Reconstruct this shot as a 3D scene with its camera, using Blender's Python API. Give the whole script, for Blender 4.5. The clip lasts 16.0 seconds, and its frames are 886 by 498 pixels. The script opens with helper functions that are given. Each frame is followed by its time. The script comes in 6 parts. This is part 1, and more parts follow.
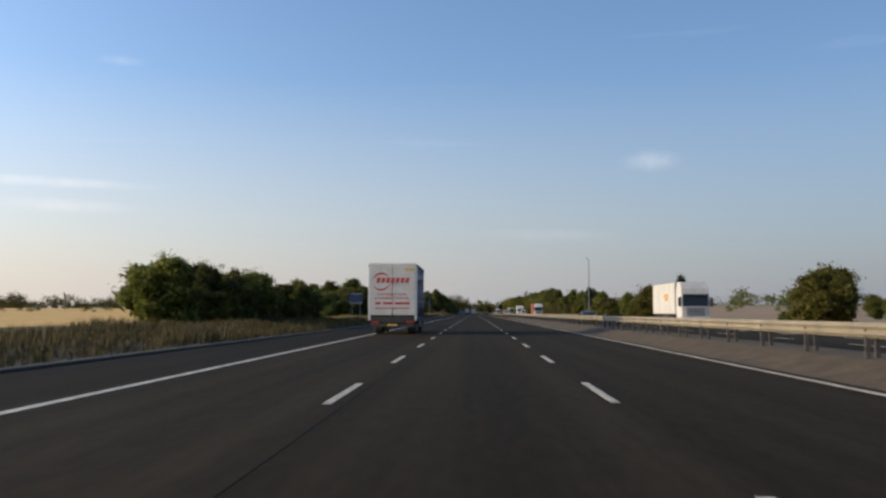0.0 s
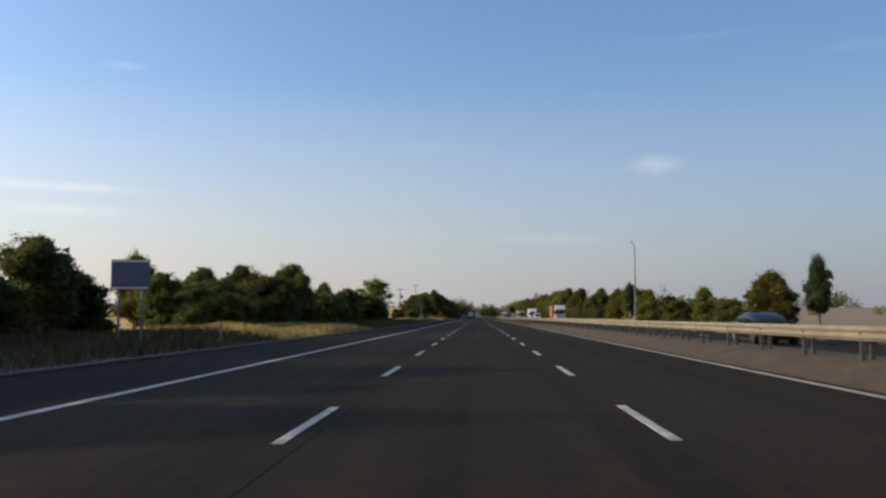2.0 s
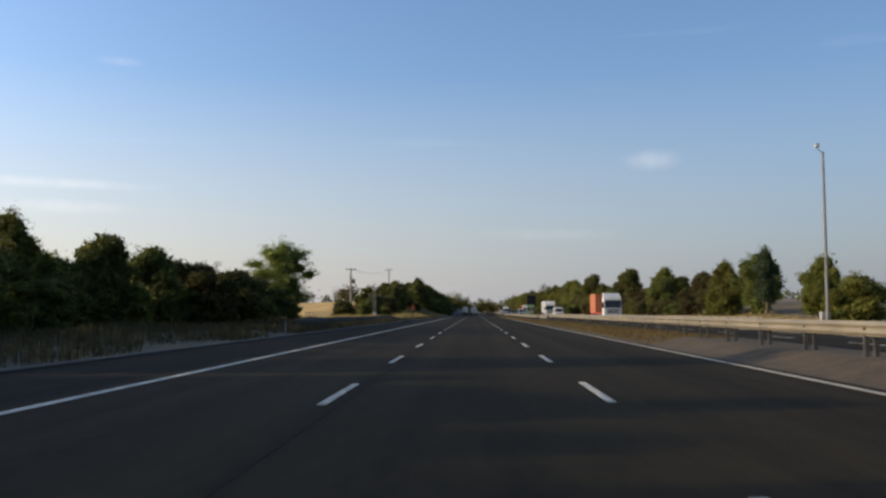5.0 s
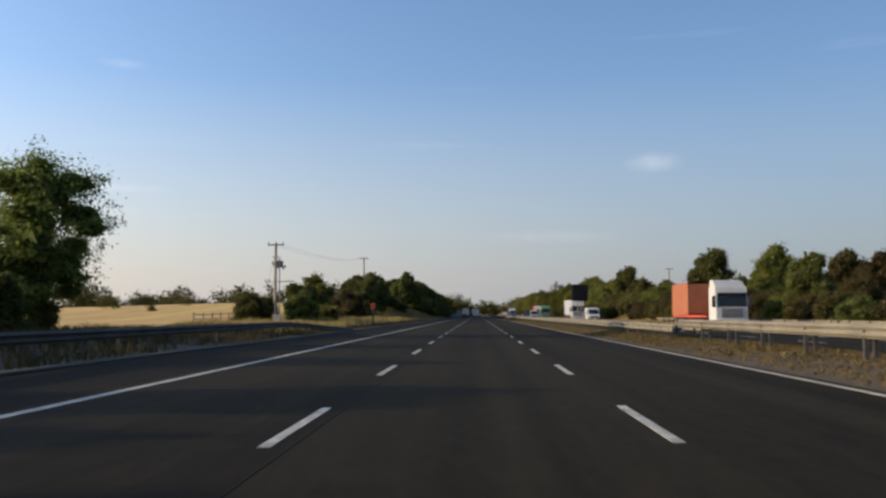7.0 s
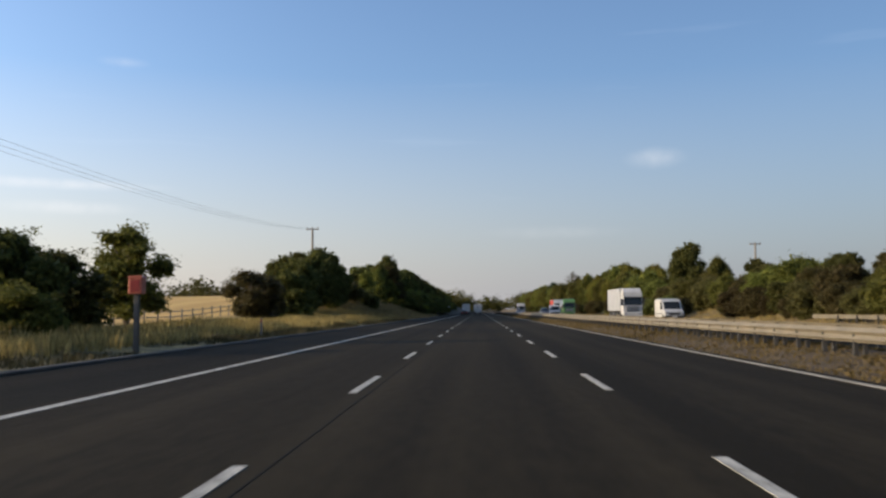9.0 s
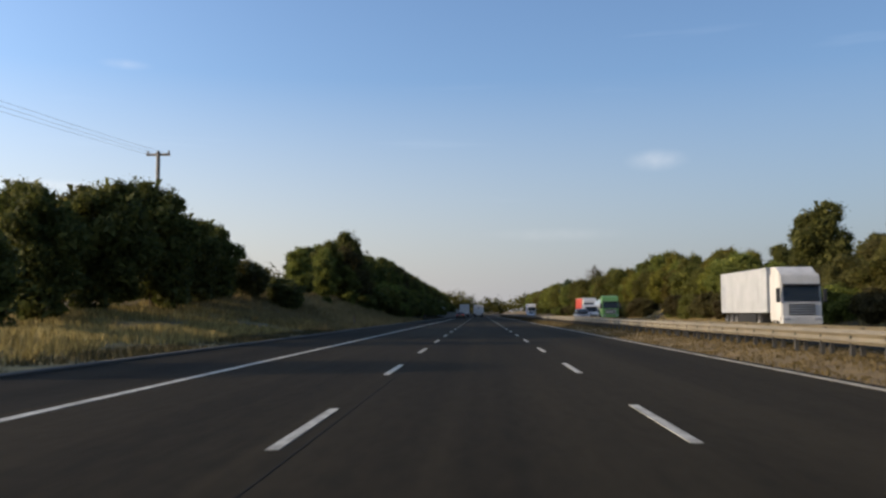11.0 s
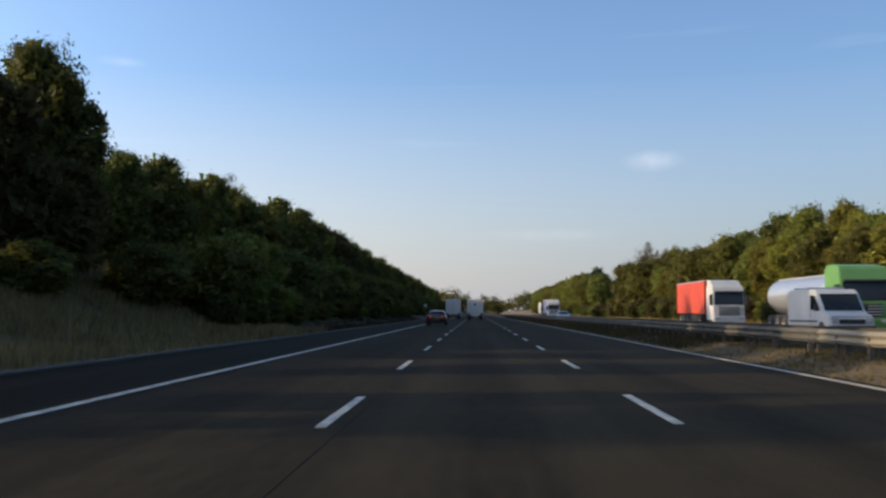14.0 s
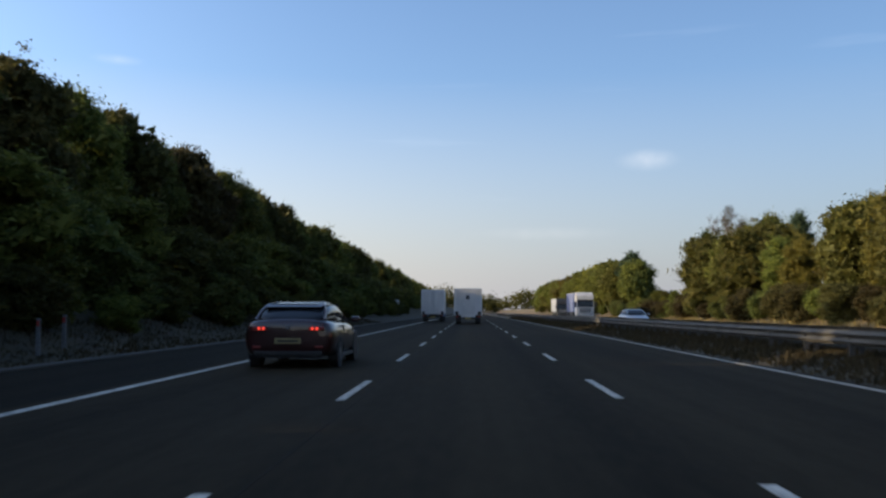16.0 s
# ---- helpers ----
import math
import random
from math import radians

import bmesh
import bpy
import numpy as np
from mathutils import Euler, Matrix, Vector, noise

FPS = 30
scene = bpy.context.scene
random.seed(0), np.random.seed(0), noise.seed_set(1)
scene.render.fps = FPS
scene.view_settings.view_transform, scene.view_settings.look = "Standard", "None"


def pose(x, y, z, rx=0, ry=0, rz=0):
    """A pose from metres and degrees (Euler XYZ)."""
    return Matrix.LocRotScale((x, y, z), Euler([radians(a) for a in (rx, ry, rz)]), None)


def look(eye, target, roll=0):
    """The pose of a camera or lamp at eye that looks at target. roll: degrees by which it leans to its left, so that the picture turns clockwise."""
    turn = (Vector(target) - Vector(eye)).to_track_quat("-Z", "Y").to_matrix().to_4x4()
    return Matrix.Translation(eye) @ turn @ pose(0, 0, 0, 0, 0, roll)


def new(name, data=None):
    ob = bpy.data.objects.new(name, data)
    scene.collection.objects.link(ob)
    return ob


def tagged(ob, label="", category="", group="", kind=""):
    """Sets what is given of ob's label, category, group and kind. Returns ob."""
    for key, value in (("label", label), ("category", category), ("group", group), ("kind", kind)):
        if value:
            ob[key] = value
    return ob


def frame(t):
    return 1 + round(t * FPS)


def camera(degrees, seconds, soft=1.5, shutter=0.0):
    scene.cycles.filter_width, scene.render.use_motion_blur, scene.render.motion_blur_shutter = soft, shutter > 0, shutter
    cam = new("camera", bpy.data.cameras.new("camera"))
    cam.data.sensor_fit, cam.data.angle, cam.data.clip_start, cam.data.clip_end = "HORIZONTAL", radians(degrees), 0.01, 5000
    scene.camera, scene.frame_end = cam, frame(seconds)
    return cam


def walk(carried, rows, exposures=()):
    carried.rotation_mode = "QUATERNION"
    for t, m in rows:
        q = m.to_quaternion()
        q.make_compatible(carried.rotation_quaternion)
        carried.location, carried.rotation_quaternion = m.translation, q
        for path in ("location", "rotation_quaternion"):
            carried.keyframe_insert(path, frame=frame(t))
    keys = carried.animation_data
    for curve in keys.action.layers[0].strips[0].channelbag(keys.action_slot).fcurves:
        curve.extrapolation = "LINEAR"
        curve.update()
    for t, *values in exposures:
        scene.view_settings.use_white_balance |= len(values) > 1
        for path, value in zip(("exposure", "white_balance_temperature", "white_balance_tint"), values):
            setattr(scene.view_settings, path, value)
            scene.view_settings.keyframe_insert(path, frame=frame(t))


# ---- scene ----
cam = camera(53.5, 16.0, soft=2.5, shutter=0.1)
EYE = 1.145
PATH = [
    (0.0, 0.010, 0.33, 2.01, 4.13, -0.19),
    (0.5, 0.112, 13.71, 2.39, 4.28, 0.21),
    (1.0, 0.027, 29.04, 2.28, 4.20, 0.03),
    (1.5, 0.066, 42.93, 2.30, 4.06, -0.09),
    (2.0, -0.023, 57.39, 2.27, 4.39, -0.15),
    (2.5, 0.077, 71.70, 2.18, 4.22, 0.05),
    (3.0, 0.062, 86.65, 2.11, 4.15, 0.03),
    (3.5, -0.005, 100.20, 2.11, 4.14, -0.27),
    (4.0, 0.015, 115.21, 2.04, 4.18, -0.14),
    (6.5, 0.119, 186.92, 2.08, 3.99, 0.05),
    (7.0, 0.007, 201.71, 2.17, 4.26, -0.07),
    (7.5, 0.014, 216.26, 2.34, 4.14, 0.06),
    (8.0, -0.000, 230.99, 2.28, 4.23, 0.07),
    (8.5, -0.063, 244.92, 2.26, 4.16, -0.01),
    (9.0, -0.041, 259.95, 2.33, 4.04, 0.28),
    (9.5, -0.105, 273.64, 2.21, 4.10, 0.16),
    (10.0, -0.065, 289.19, 2.38, 4.14, 0.27),
    (12.5, -0.070, 362.33, 2.46, 4.20, 0.17),
    (13.0, -0.205, 377.77, 2.54, 4.11, 0.08),
    (13.5, -0.287, 392.14, 2.21, 4.19, 0.04),
    (14.0, -0.267, 407.50, 2.15, 4.14, -0.03),
    (14.5, -0.312, 422.25, 1.89, 4.17, -0.14),
    (15.0, -0.285, 437.77, 1.77, 4.03, -0.33),
    (15.5, -0.214, 452.31, 1.78, 4.07, -0.20),
    (16.0, -0.140, 467.98, 1.83, 4.06, -0.10),
]
walk(cam, [(t, pose(x, y, EYE, 90 + p, r, w)) for t, x, y, w, p, r in PATH],
     [(0.0, 0.0), (10.0, 0.02), (12.5, 0.13), (16.0, 0.27)])

# ---- sky, sun, exposure ----
SUN_EL = radians(13.0)
SUN_AZ = Vector((-math.cos(radians(9.0)), -math.sin(radians(9.0)), 0.0))
world = bpy.data.worlds.new("sky")
scene.world = world
world.use_nodes = True
wn, wl = world.node_tree.nodes, world.node_tree.links
wn.clear()
w_out = wn.new("ShaderNodeOutputWorld")
w_bg = wn.new("ShaderNodeBackground")
w_sky = wn.new("ShaderNodeTexSky")
w_sky.sky_type = "NISHITA"
w_sky.sun_disc = False
w_sky.sun_elevation = SUN_EL
w_sky.sun_rotation = math.atan2(SUN_AZ.x, SUN_AZ.y)
w_sky.air_density, w_sky.dust_density, w_sky.ozone_density = 1.0, 2.4, 2.6
w_bg.inputs[1].default_value = 0.236
# thin cirrus, stretched along the horizon
w_tc = wn.new("ShaderNodeTexCoord")
w_map = wn.new("ShaderNodeMapping")
w_map.inputs["Scale"].default_value = (2.2, 2.2, 26.0)
w_noise = wn.new("ShaderNodeTexNoise")
w_noise.inputs["Scale"].default_value = 1.7
w_noise.inputs["Detail"].default_value = 6.0
w_ramp = wn.new("ShaderNodeValToRGB")
w_ramp.color_ramp.elements[0].position, w_ramp.color_ramp.elements[0].color = 0.66, (0, 0, 0, 1)
w_ramp.color_ramp.elements[1].position, w_ramp.color_ramp.elements[1].color = 0.88, (0.04, 0.04, 0.04, 1)
w_mix = wn.new("ShaderNodeMixRGB")
w_mix.blend_type = "MIX"
w_mix.inputs[2].default_value = (7.2, 7.4, 7.8, 1)
wl.new(w_tc.outputs["Generated"], w_map.inputs["Vector"])
wl.new(w_map.outputs["Vector"], w_noise.inputs["Vector"])
wl.new(w_noise.outputs["Fac"], w_ramp.inputs["Fac"])
wl.new(w_ramp.outputs["Color"], w_mix.inputs["Fac"])
# clear-air tint, and pale haze low over the horizon
w_tint = wn.new("ShaderNodeMixRGB")
w_tint.blend_type = "MULTIPLY"
w_tint.inputs[0].default_value = 1.0
w_tint.inputs[2].default_value = (0.95, 0.98, 1.09, 1)
w_sep = wn.new("ShaderNodeSeparateXYZ")
w_haze = wn.new("ShaderNodeValToRGB")
w_haze.color_ramp.elements[0].position, w_haze.color_ramp.elements[0].color = 0.0, (0.75, 0.75, 0.75, 1)
w_haze.color_ramp.elements[1].position, w_haze.color_ramp.elements[1].color = 0.26, (0, 0, 0, 1)
w_hmix = wn.new("ShaderNodeMixRGB")
# the haze is warm on the sun's side and grey-blue away from it
w_side = wn.new("ShaderNodeMixRGB")
w_side.inputs[1].default_value = (2.28, 2.40, 2.76, 1)
w_side.inputs[2].default_value = (3.30, 2.98, 2.76, 1)
wl.new(w_side.outputs["Color"], w_hmix.inputs[2])
wl.new(w_tc.outputs["Generated"], w_sep.inputs[0])
wl.new(w_sep.outputs["Z"], w_haze.inputs["Fac"])
wl.new(w_haze.outputs["Color"], w_hmix.inputs["Fac"])
wl.new(w_sky.outputs["Color"], w_tint.inputs[1])
wl.new(w_tint.outputs["Color"], w_hmix.inputs[1])
# the sky brightens towards the sun's side
w_dot = wn.new("ShaderNodeVectorMath")
w_dot.operation = "DOT_PRODUCT"
w_dot.inputs[1].default_value = SUN_AZ
w_gain = wn.new("ShaderNodeMath")
w_gain.operation = "MULTIPLY_ADD"
w_gain.inputs[1].default_value, w_gain.inputs[2].default_value = 0.50, 1.02
w_aur = wn.new("ShaderNodeVectorMath")
w_aur.operation = "SCALE"
wl.new(w_tc.outputs["Generated"], w_dot.inputs[0])
wl.new(w_dot.outputs["Value"], w_gain.inputs[0])
w_span = wn.new("ShaderNodeMapRange")
w_span.inputs["From Min"].default_value, w_span.inputs["From Max"].default_value = -0.5, 0.3
wl.new(w_dot.outputs["Value"], w_span.inputs["Value"])
wl.new(w_span.outputs["Result"], w_side.inputs[0])
wl.new(w_hmix.outputs["Color"], w_aur.inputs[0])
wl.new(w_gain.outputs[0], w_aur.inputs["Scale"])
wl.new(w_aur.outputs["Vector"], w_mix.inputs[1])


def wisp(last, heart, wide, high, amount):
    """A faint drawn-out cloud about one direction of the sky."""
    sub = wn.new("ShaderNodeVectorMath")
    sub.operation = "SUBTRACT"
    sub.inputs[1].default_value = heart
    sc = wn.new("ShaderNodeVectorMath")
    sc.operation = "MULTIPLY"
    sc.inputs[1].default_value = (1 / wide, 0.0, 1 / high)
    ln = wn.new("ShaderNodeVectorMath")
    ln.operation = "LENGTH"
    mr = wn.new("ShaderNodeMapRange")
    mr.interpolation_type = "SMOOTHSTEP"
    mr.inputs["From Min"].default_value, mr.inputs["From Max"].default_value = 1.0, 0.0
    fine = wn.new("ShaderNodeTexNoise")
    fine.inputs["Scale"].default_value, fine.inputs["Detail"].default_value = 55.0, 5.0
    mul = wn.new("ShaderNodeMath")
    mul.operation = "MULTIPLY"
    amt = wn.new("ShaderNodeMath")
    amt.operation = "MULTIPLY"
    amt.inputs[1].default_value = amount * 1.8
    mx = wn.new("ShaderNodeMixRGB")
    mx.inputs[2].default_value = (4.6, 4.5, 4.5, 1)
    wl.new(w_tc.outputs["Generated"], sub.inputs[0])
    wl.new(w_tc.outputs["Generated"], fine.inputs["Vector"])
    wl.new(sub.outputs["Vector"], sc.inputs[0])
    wl.new(sc.outputs["Vector"], ln.inputs[0])
    wl.new(ln.outputs["Value"], mr.inputs["Value"])
    wl.new(mr.outputs["Result"], mul.inputs[0])
    wl.new(fine.outputs["Fac"], mul.inputs[1])
    wl.new(mul.outputs[0], amt.inputs[0])
    wl.new(amt.outputs[0], mx.inputs["Fac"])
    wl.new(last, mx.inputs[1])
    return mx.outputs["Color"]


w_last = w_mix.outputs["Color"]
w_last = wisp(w_last, (0.195, 0.966, 0.167), 0.040, 0.015, 0.20)
w_last = wisp(w_last, (-0.46, 0.880, 0.134), 0.15, 0.008, 0.34)
w_last = wisp(w_last, (-0.43, 0.895, 0.110), 0.08, 0.010, 0.25)
w_last = wisp(w_last, (0.085, 0.992, 0.088), 0.10, 0.010, 0.07)
w_last = wisp(w_last, (-0.37, 0.890, 0.262), 0.030, 0.007, 0.12)
wl.new(w_last, w_bg.inputs["Color"])
wl.new(w_bg.outputs["Background"], w_out.inputs["Surface"])

sun_data = bpy.data.lights.new("sun", "SUN")
sun_data.energy, sun_data.angle, sun_data.color = 4.9, radians(0.6), (1.0, 0.78, 0.50)
sun = new("sun", sun_data)
sun.matrix_world = look((0, 0, 0), -(SUN_AZ * math.cos(SUN_EL) + Vector((0, 0, math.sin(SUN_EL)))))


# ---- materials ----
def material(name):
    m = bpy.data.materials.new(name)
    m.use_nodes = True
    return m, m.node_tree.nodes, m.node_tree.links, m.node_tree.nodes["Principled BSDF"]


def surface(name, a, b, scale=3.0, rough=0.5, metal=0.0, bump=0.0, fine=60.0, vary=0.0, stretch=(1, 1, 1), space="Object", coat=0.0, spec=0.5):
    """Two-scale noise between colours a and b; optional relief and object-to-object variation."""
    m, n, l, p = material(name)
    tc = n.new("ShaderNodeTexCoord")
    mp = n.new("ShaderNodeMapping")
    mp.inputs["Scale"].default_value = stretch
    l.new(tc.outputs[space], mp.inputs["Vector"])
    big, small = n.new("ShaderNodeTexNoise"), n.new("ShaderNodeTexNoise")
    big.inputs["Scale"].default_value, big.inputs["Detail"].default_value = scale, 5.0
    small.inputs["Scale"].default_value, small.inputs["Detail"].default_value = fine, 3.0
    l.new(mp.outputs["Vector"], big.inputs["Vector"])
    l.new(mp.outputs["Vector"], small.inputs["Vector"])
    add = n.new("ShaderNodeMath")
    add.operation = "MULTIPLY_ADD"
    add.inputs[1].default_value, add.inputs[2].default_value = 0.35, 0.0
    l.new(small.outputs["Fac"], add.inputs[0])
    tot = n.new("ShaderNodeMath")
    tot.operation = "MULTIPLY_ADD"
    tot.inputs[1].default_value = 0.65
    l.new(big.outputs["Fac"], tot.inputs[0])
    l.new(add.outputs[0], tot.inputs[2])
    ramp = n.new("ShaderNodeValToRGB")
    ramp.color_ramp.elements[0].position, ramp.color_ramp.elements[0].color = 0.33, (*a, 1)
    ramp.color_ramp.elements[1].position, ramp.color_ramp.elements[1].color = 0.67, (*b, 1)
    l.new(tot.outputs[0], ramp.inputs["Fac"])
    last = ramp.outputs["Color"]
    if vary:
        info = n.new("ShaderNodeObjectInfo")
        hsv = n.new("ShaderNodeHueSaturation")
        mr = n.new("ShaderNodeMapRange")
        mr.inputs["To Min"].default_value, mr.inputs["To Max"].default_value = 1 - vary, 1 + vary
        l.new(info.outputs["Random"], mr.inputs["Value"])
        l.new(mr.outputs["Result"], hsv.inputs["Value"])
        l.new(last, hsv.inputs["Color"])
        last = hsv.outputs["Color"]
    l.new(last, p.inputs["Base Color"])
    p.inputs["Roughness"].default_value, p.inputs["Metallic"].default_value = rough, metal
    p.inputs["Coat Weight"].default_value = coat
    p.inputs["Specular IOR Level"].default_value = spec
    if bump:
        bp = n.new("ShaderNodeBump")
        bp.inputs["Strength"].default_value, bp.inputs["Distance"].default_value = bump, 0.02
        l.new(small.outputs["Fac"], bp.inputs["Height"])
        l.new(bp.outputs["Normal"], p.inputs["Normal"])
    return m


def leaf_material(name, a, b, through_light=0.42):
    m, n, l, p = material(name)
    geo, info = n.new("ShaderNodeNewGeometry"), n.new("ShaderNodeObjectInfo")
    ramp = n.new("ShaderNodeValToRGB")
    ramp.color_ramp.elements[0].color, ramp.color_ramp.elements[1].color = (*a, 1), (*b, 1)
    l.new(geo.outputs["Random Per Island"], ramp.inputs["Fac"])
    hsv = n.new("ShaderNodeHueSaturation")
    hue, val = n.new("ShaderNodeMapRange"), n.new("ShaderNodeMapRange")
    hue.inputs["To Min"].default_value, hue.inputs["To Max"].default_value = 0.47, 0.52
    val.inputs["To Min"].default_value, val.inputs["To Max"].default_value = 0.68, 1.4
    l.new(info.outputs["Random"], hue.inputs["Value"])
    l.new(info.outputs["Random"], val.inputs["Value"])
    l.new(hue.outputs["Result"], hsv.inputs["Hue"])
    l.new(val.outputs["Result"], hsv.inputs["Value"])
    l.new(ramp.outputs["Color"], hsv.inputs["Color"])
    l.new(hsv.outputs["Color"], p.inputs["Base Color"])
    p.inputs["Roughness"].default_value = 0.65
    p.inputs["Specular IOR Level"].default_value = 0.18
    tr = n.new("ShaderNodeBsdfTranslucent")
    l.new(hsv.outputs["Color"], tr.inputs["Color"])
    mix = n.new("ShaderNodeMixShader")
    mix.inputs[0].default_value = through_light
    l.new(p.outputs[0], mix.inputs[1])
    l.new(tr.outputs[0], mix.inputs[2])
    l.new(mix.outputs[0], n["Material Output"].inputs["Surface"])
    return m


def glow(name, colour, strength):
    m, n, l, p = material(name)
    p.inputs["Base Color"].default_value = (*colour, 1)
    p.inputs["Emission Color"].default_value = (*colour, 1)
    p.inputs["Emission Strength"].default_value = strength
    p.inputs["Roughness"].default_value = 0.15
    return m


def ground_material():
    """Dry verge grass by the road, stubble fields beyond, worn darker patches, and hedge and tree shade painted along
    Y.
    """
    m, n, l, p = material("dry_ground")
    tc = n.new("ShaderNodeTexCoord")
    sep = n.new("ShaderNodeSeparateXYZ")
    l.new(tc.outputs["Object"], sep.inputs[0])

    def noise_fac(scale, detail, stretch=(1, 1, 1)):
        mp = n.new("ShaderNodeMapping")
        mp.inputs["Scale"].default_value = stretch
        l.new(tc.outputs["Object"], mp.inputs["Vector"])
        t = n.new("ShaderNodeTexNoise")
        t.inputs["Scale"].default_value, t.inputs["Detail"].default_value = scale, detail
        l.new(mp.outputs["Vector"], t.inputs["Vector"])
        return t.outputs["Fac"]

    def ramp(fac, stops):
        r = n.new("ShaderNodeValToRGB")
        for i, (pos, col) in enumerate(stops):
            e = r.color_ramp.elements[i] if i < 2 else r.color_ramp.elements.new(pos)
            e.position, e.color = pos, (*col, 1)
        l.new(fac, r.inputs["Fac"])
        return r.outputs["Color"]

    def span(value, lo, hi):
        r = n.new("ShaderNodeMapRange")
        r.inputs["From Min"].default_value, r.inputs["From Max"].default_value = lo, hi
        l.new(value, r.inputs["Value"])
        return r.outputs["Result"]

    def mix(fac, a, b):
        r = n.new("ShaderNodeMixRGB")
        l.new(fac, r.inputs[0])
        l.new(a, r.inputs[1])
        l.new(b, r.inputs[2])
        return r.outputs[0]

    verge = ramp(noise_fac(0.8, 8), [(0.3, (0.065, 0.06, 0.018)), (0.7, (0.34, 0.235, 0.075)), (0.5, (0.17, 0.125, 0.04))])
    stubble = ramp(noise_fac(0.35, 7, (1, 0.08, 1)), [(0.3, (0.42, 0.25, 0.06)), (0.7, (0.56, 0.36, 0.10))])
    brown = ramp(noise_fac(0.25, 7, (0.08, 1, 1)), [(0.3, (0.17, 0.12, 0.07)), (0.7, (0.27, 0.19, 0.11))])
    soil = ramp(noise_fac(1.5, 8), [(0.3, (0.030, 0.021, 0.010)), (0.7, (0.070, 0.047, 0.021))])
    right_soil = ramp(noise_fac(0.7, 8), [(0.3, (0.045, 0.038, 0.015)), (0.7, (0.15, 0.098, 0.038))])
    left_far = span(sep.outputs["X"], -24.5, -27.5)
    right_far = span(sep.outputs["X"], 42.0, 50.0)
    reserve_in = span(sep.outputs["X"], 5.2, 5.8)
    # rough and bank grass in darker tones that carry the trees' shade
    shaded_rough_grass = ramp(noise_fac(0.9, 8), [(0.3, (0.020, 0.016, 0.006)), (0.7, (0.050, 0.038, 0.013))])
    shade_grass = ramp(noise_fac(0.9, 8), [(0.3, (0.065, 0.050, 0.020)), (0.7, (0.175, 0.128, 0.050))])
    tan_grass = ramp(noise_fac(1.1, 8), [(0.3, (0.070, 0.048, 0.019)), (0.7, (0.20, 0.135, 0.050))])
    # the hedge's shade on the verge, painted as a darker grass colour
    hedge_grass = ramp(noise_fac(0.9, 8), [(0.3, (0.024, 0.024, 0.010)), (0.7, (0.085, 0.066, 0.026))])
    # Y bands switch between sunlit straw and the shade-coloured tones
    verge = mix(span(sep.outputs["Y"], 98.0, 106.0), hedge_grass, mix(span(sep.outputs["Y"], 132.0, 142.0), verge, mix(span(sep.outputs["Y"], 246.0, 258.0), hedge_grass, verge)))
    left_bank = mix(span(sep.outputs["Y"], 440.0, 462.0), mix(span(sep.outputs["Y"], 352.0, 388.0), verge, shade_grass), shaded_rough_grass)
    reserve = mix(span(sep.outputs["Y"], 412.0, 436.0), mix(span(sep.outputs["Y"], 300.0, 345.0), soil, tan_grass), shaded_rough_grass)
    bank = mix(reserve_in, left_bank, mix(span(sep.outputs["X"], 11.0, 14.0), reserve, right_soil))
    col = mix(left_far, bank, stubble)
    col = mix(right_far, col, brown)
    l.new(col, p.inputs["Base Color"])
    p.inputs["Roughness"].default_value = 0.95
    bp = n.new("ShaderNodeBump")
    bp.inputs["Strength"].default_value, bp.inputs["Distance"].default_value = 0.6, 0.08
    l.new(noise_fac(6.0, 6), bp.inputs["Height"])
    l.new(bp.outputs["Normal"], p.inputs["Normal"])
    return m


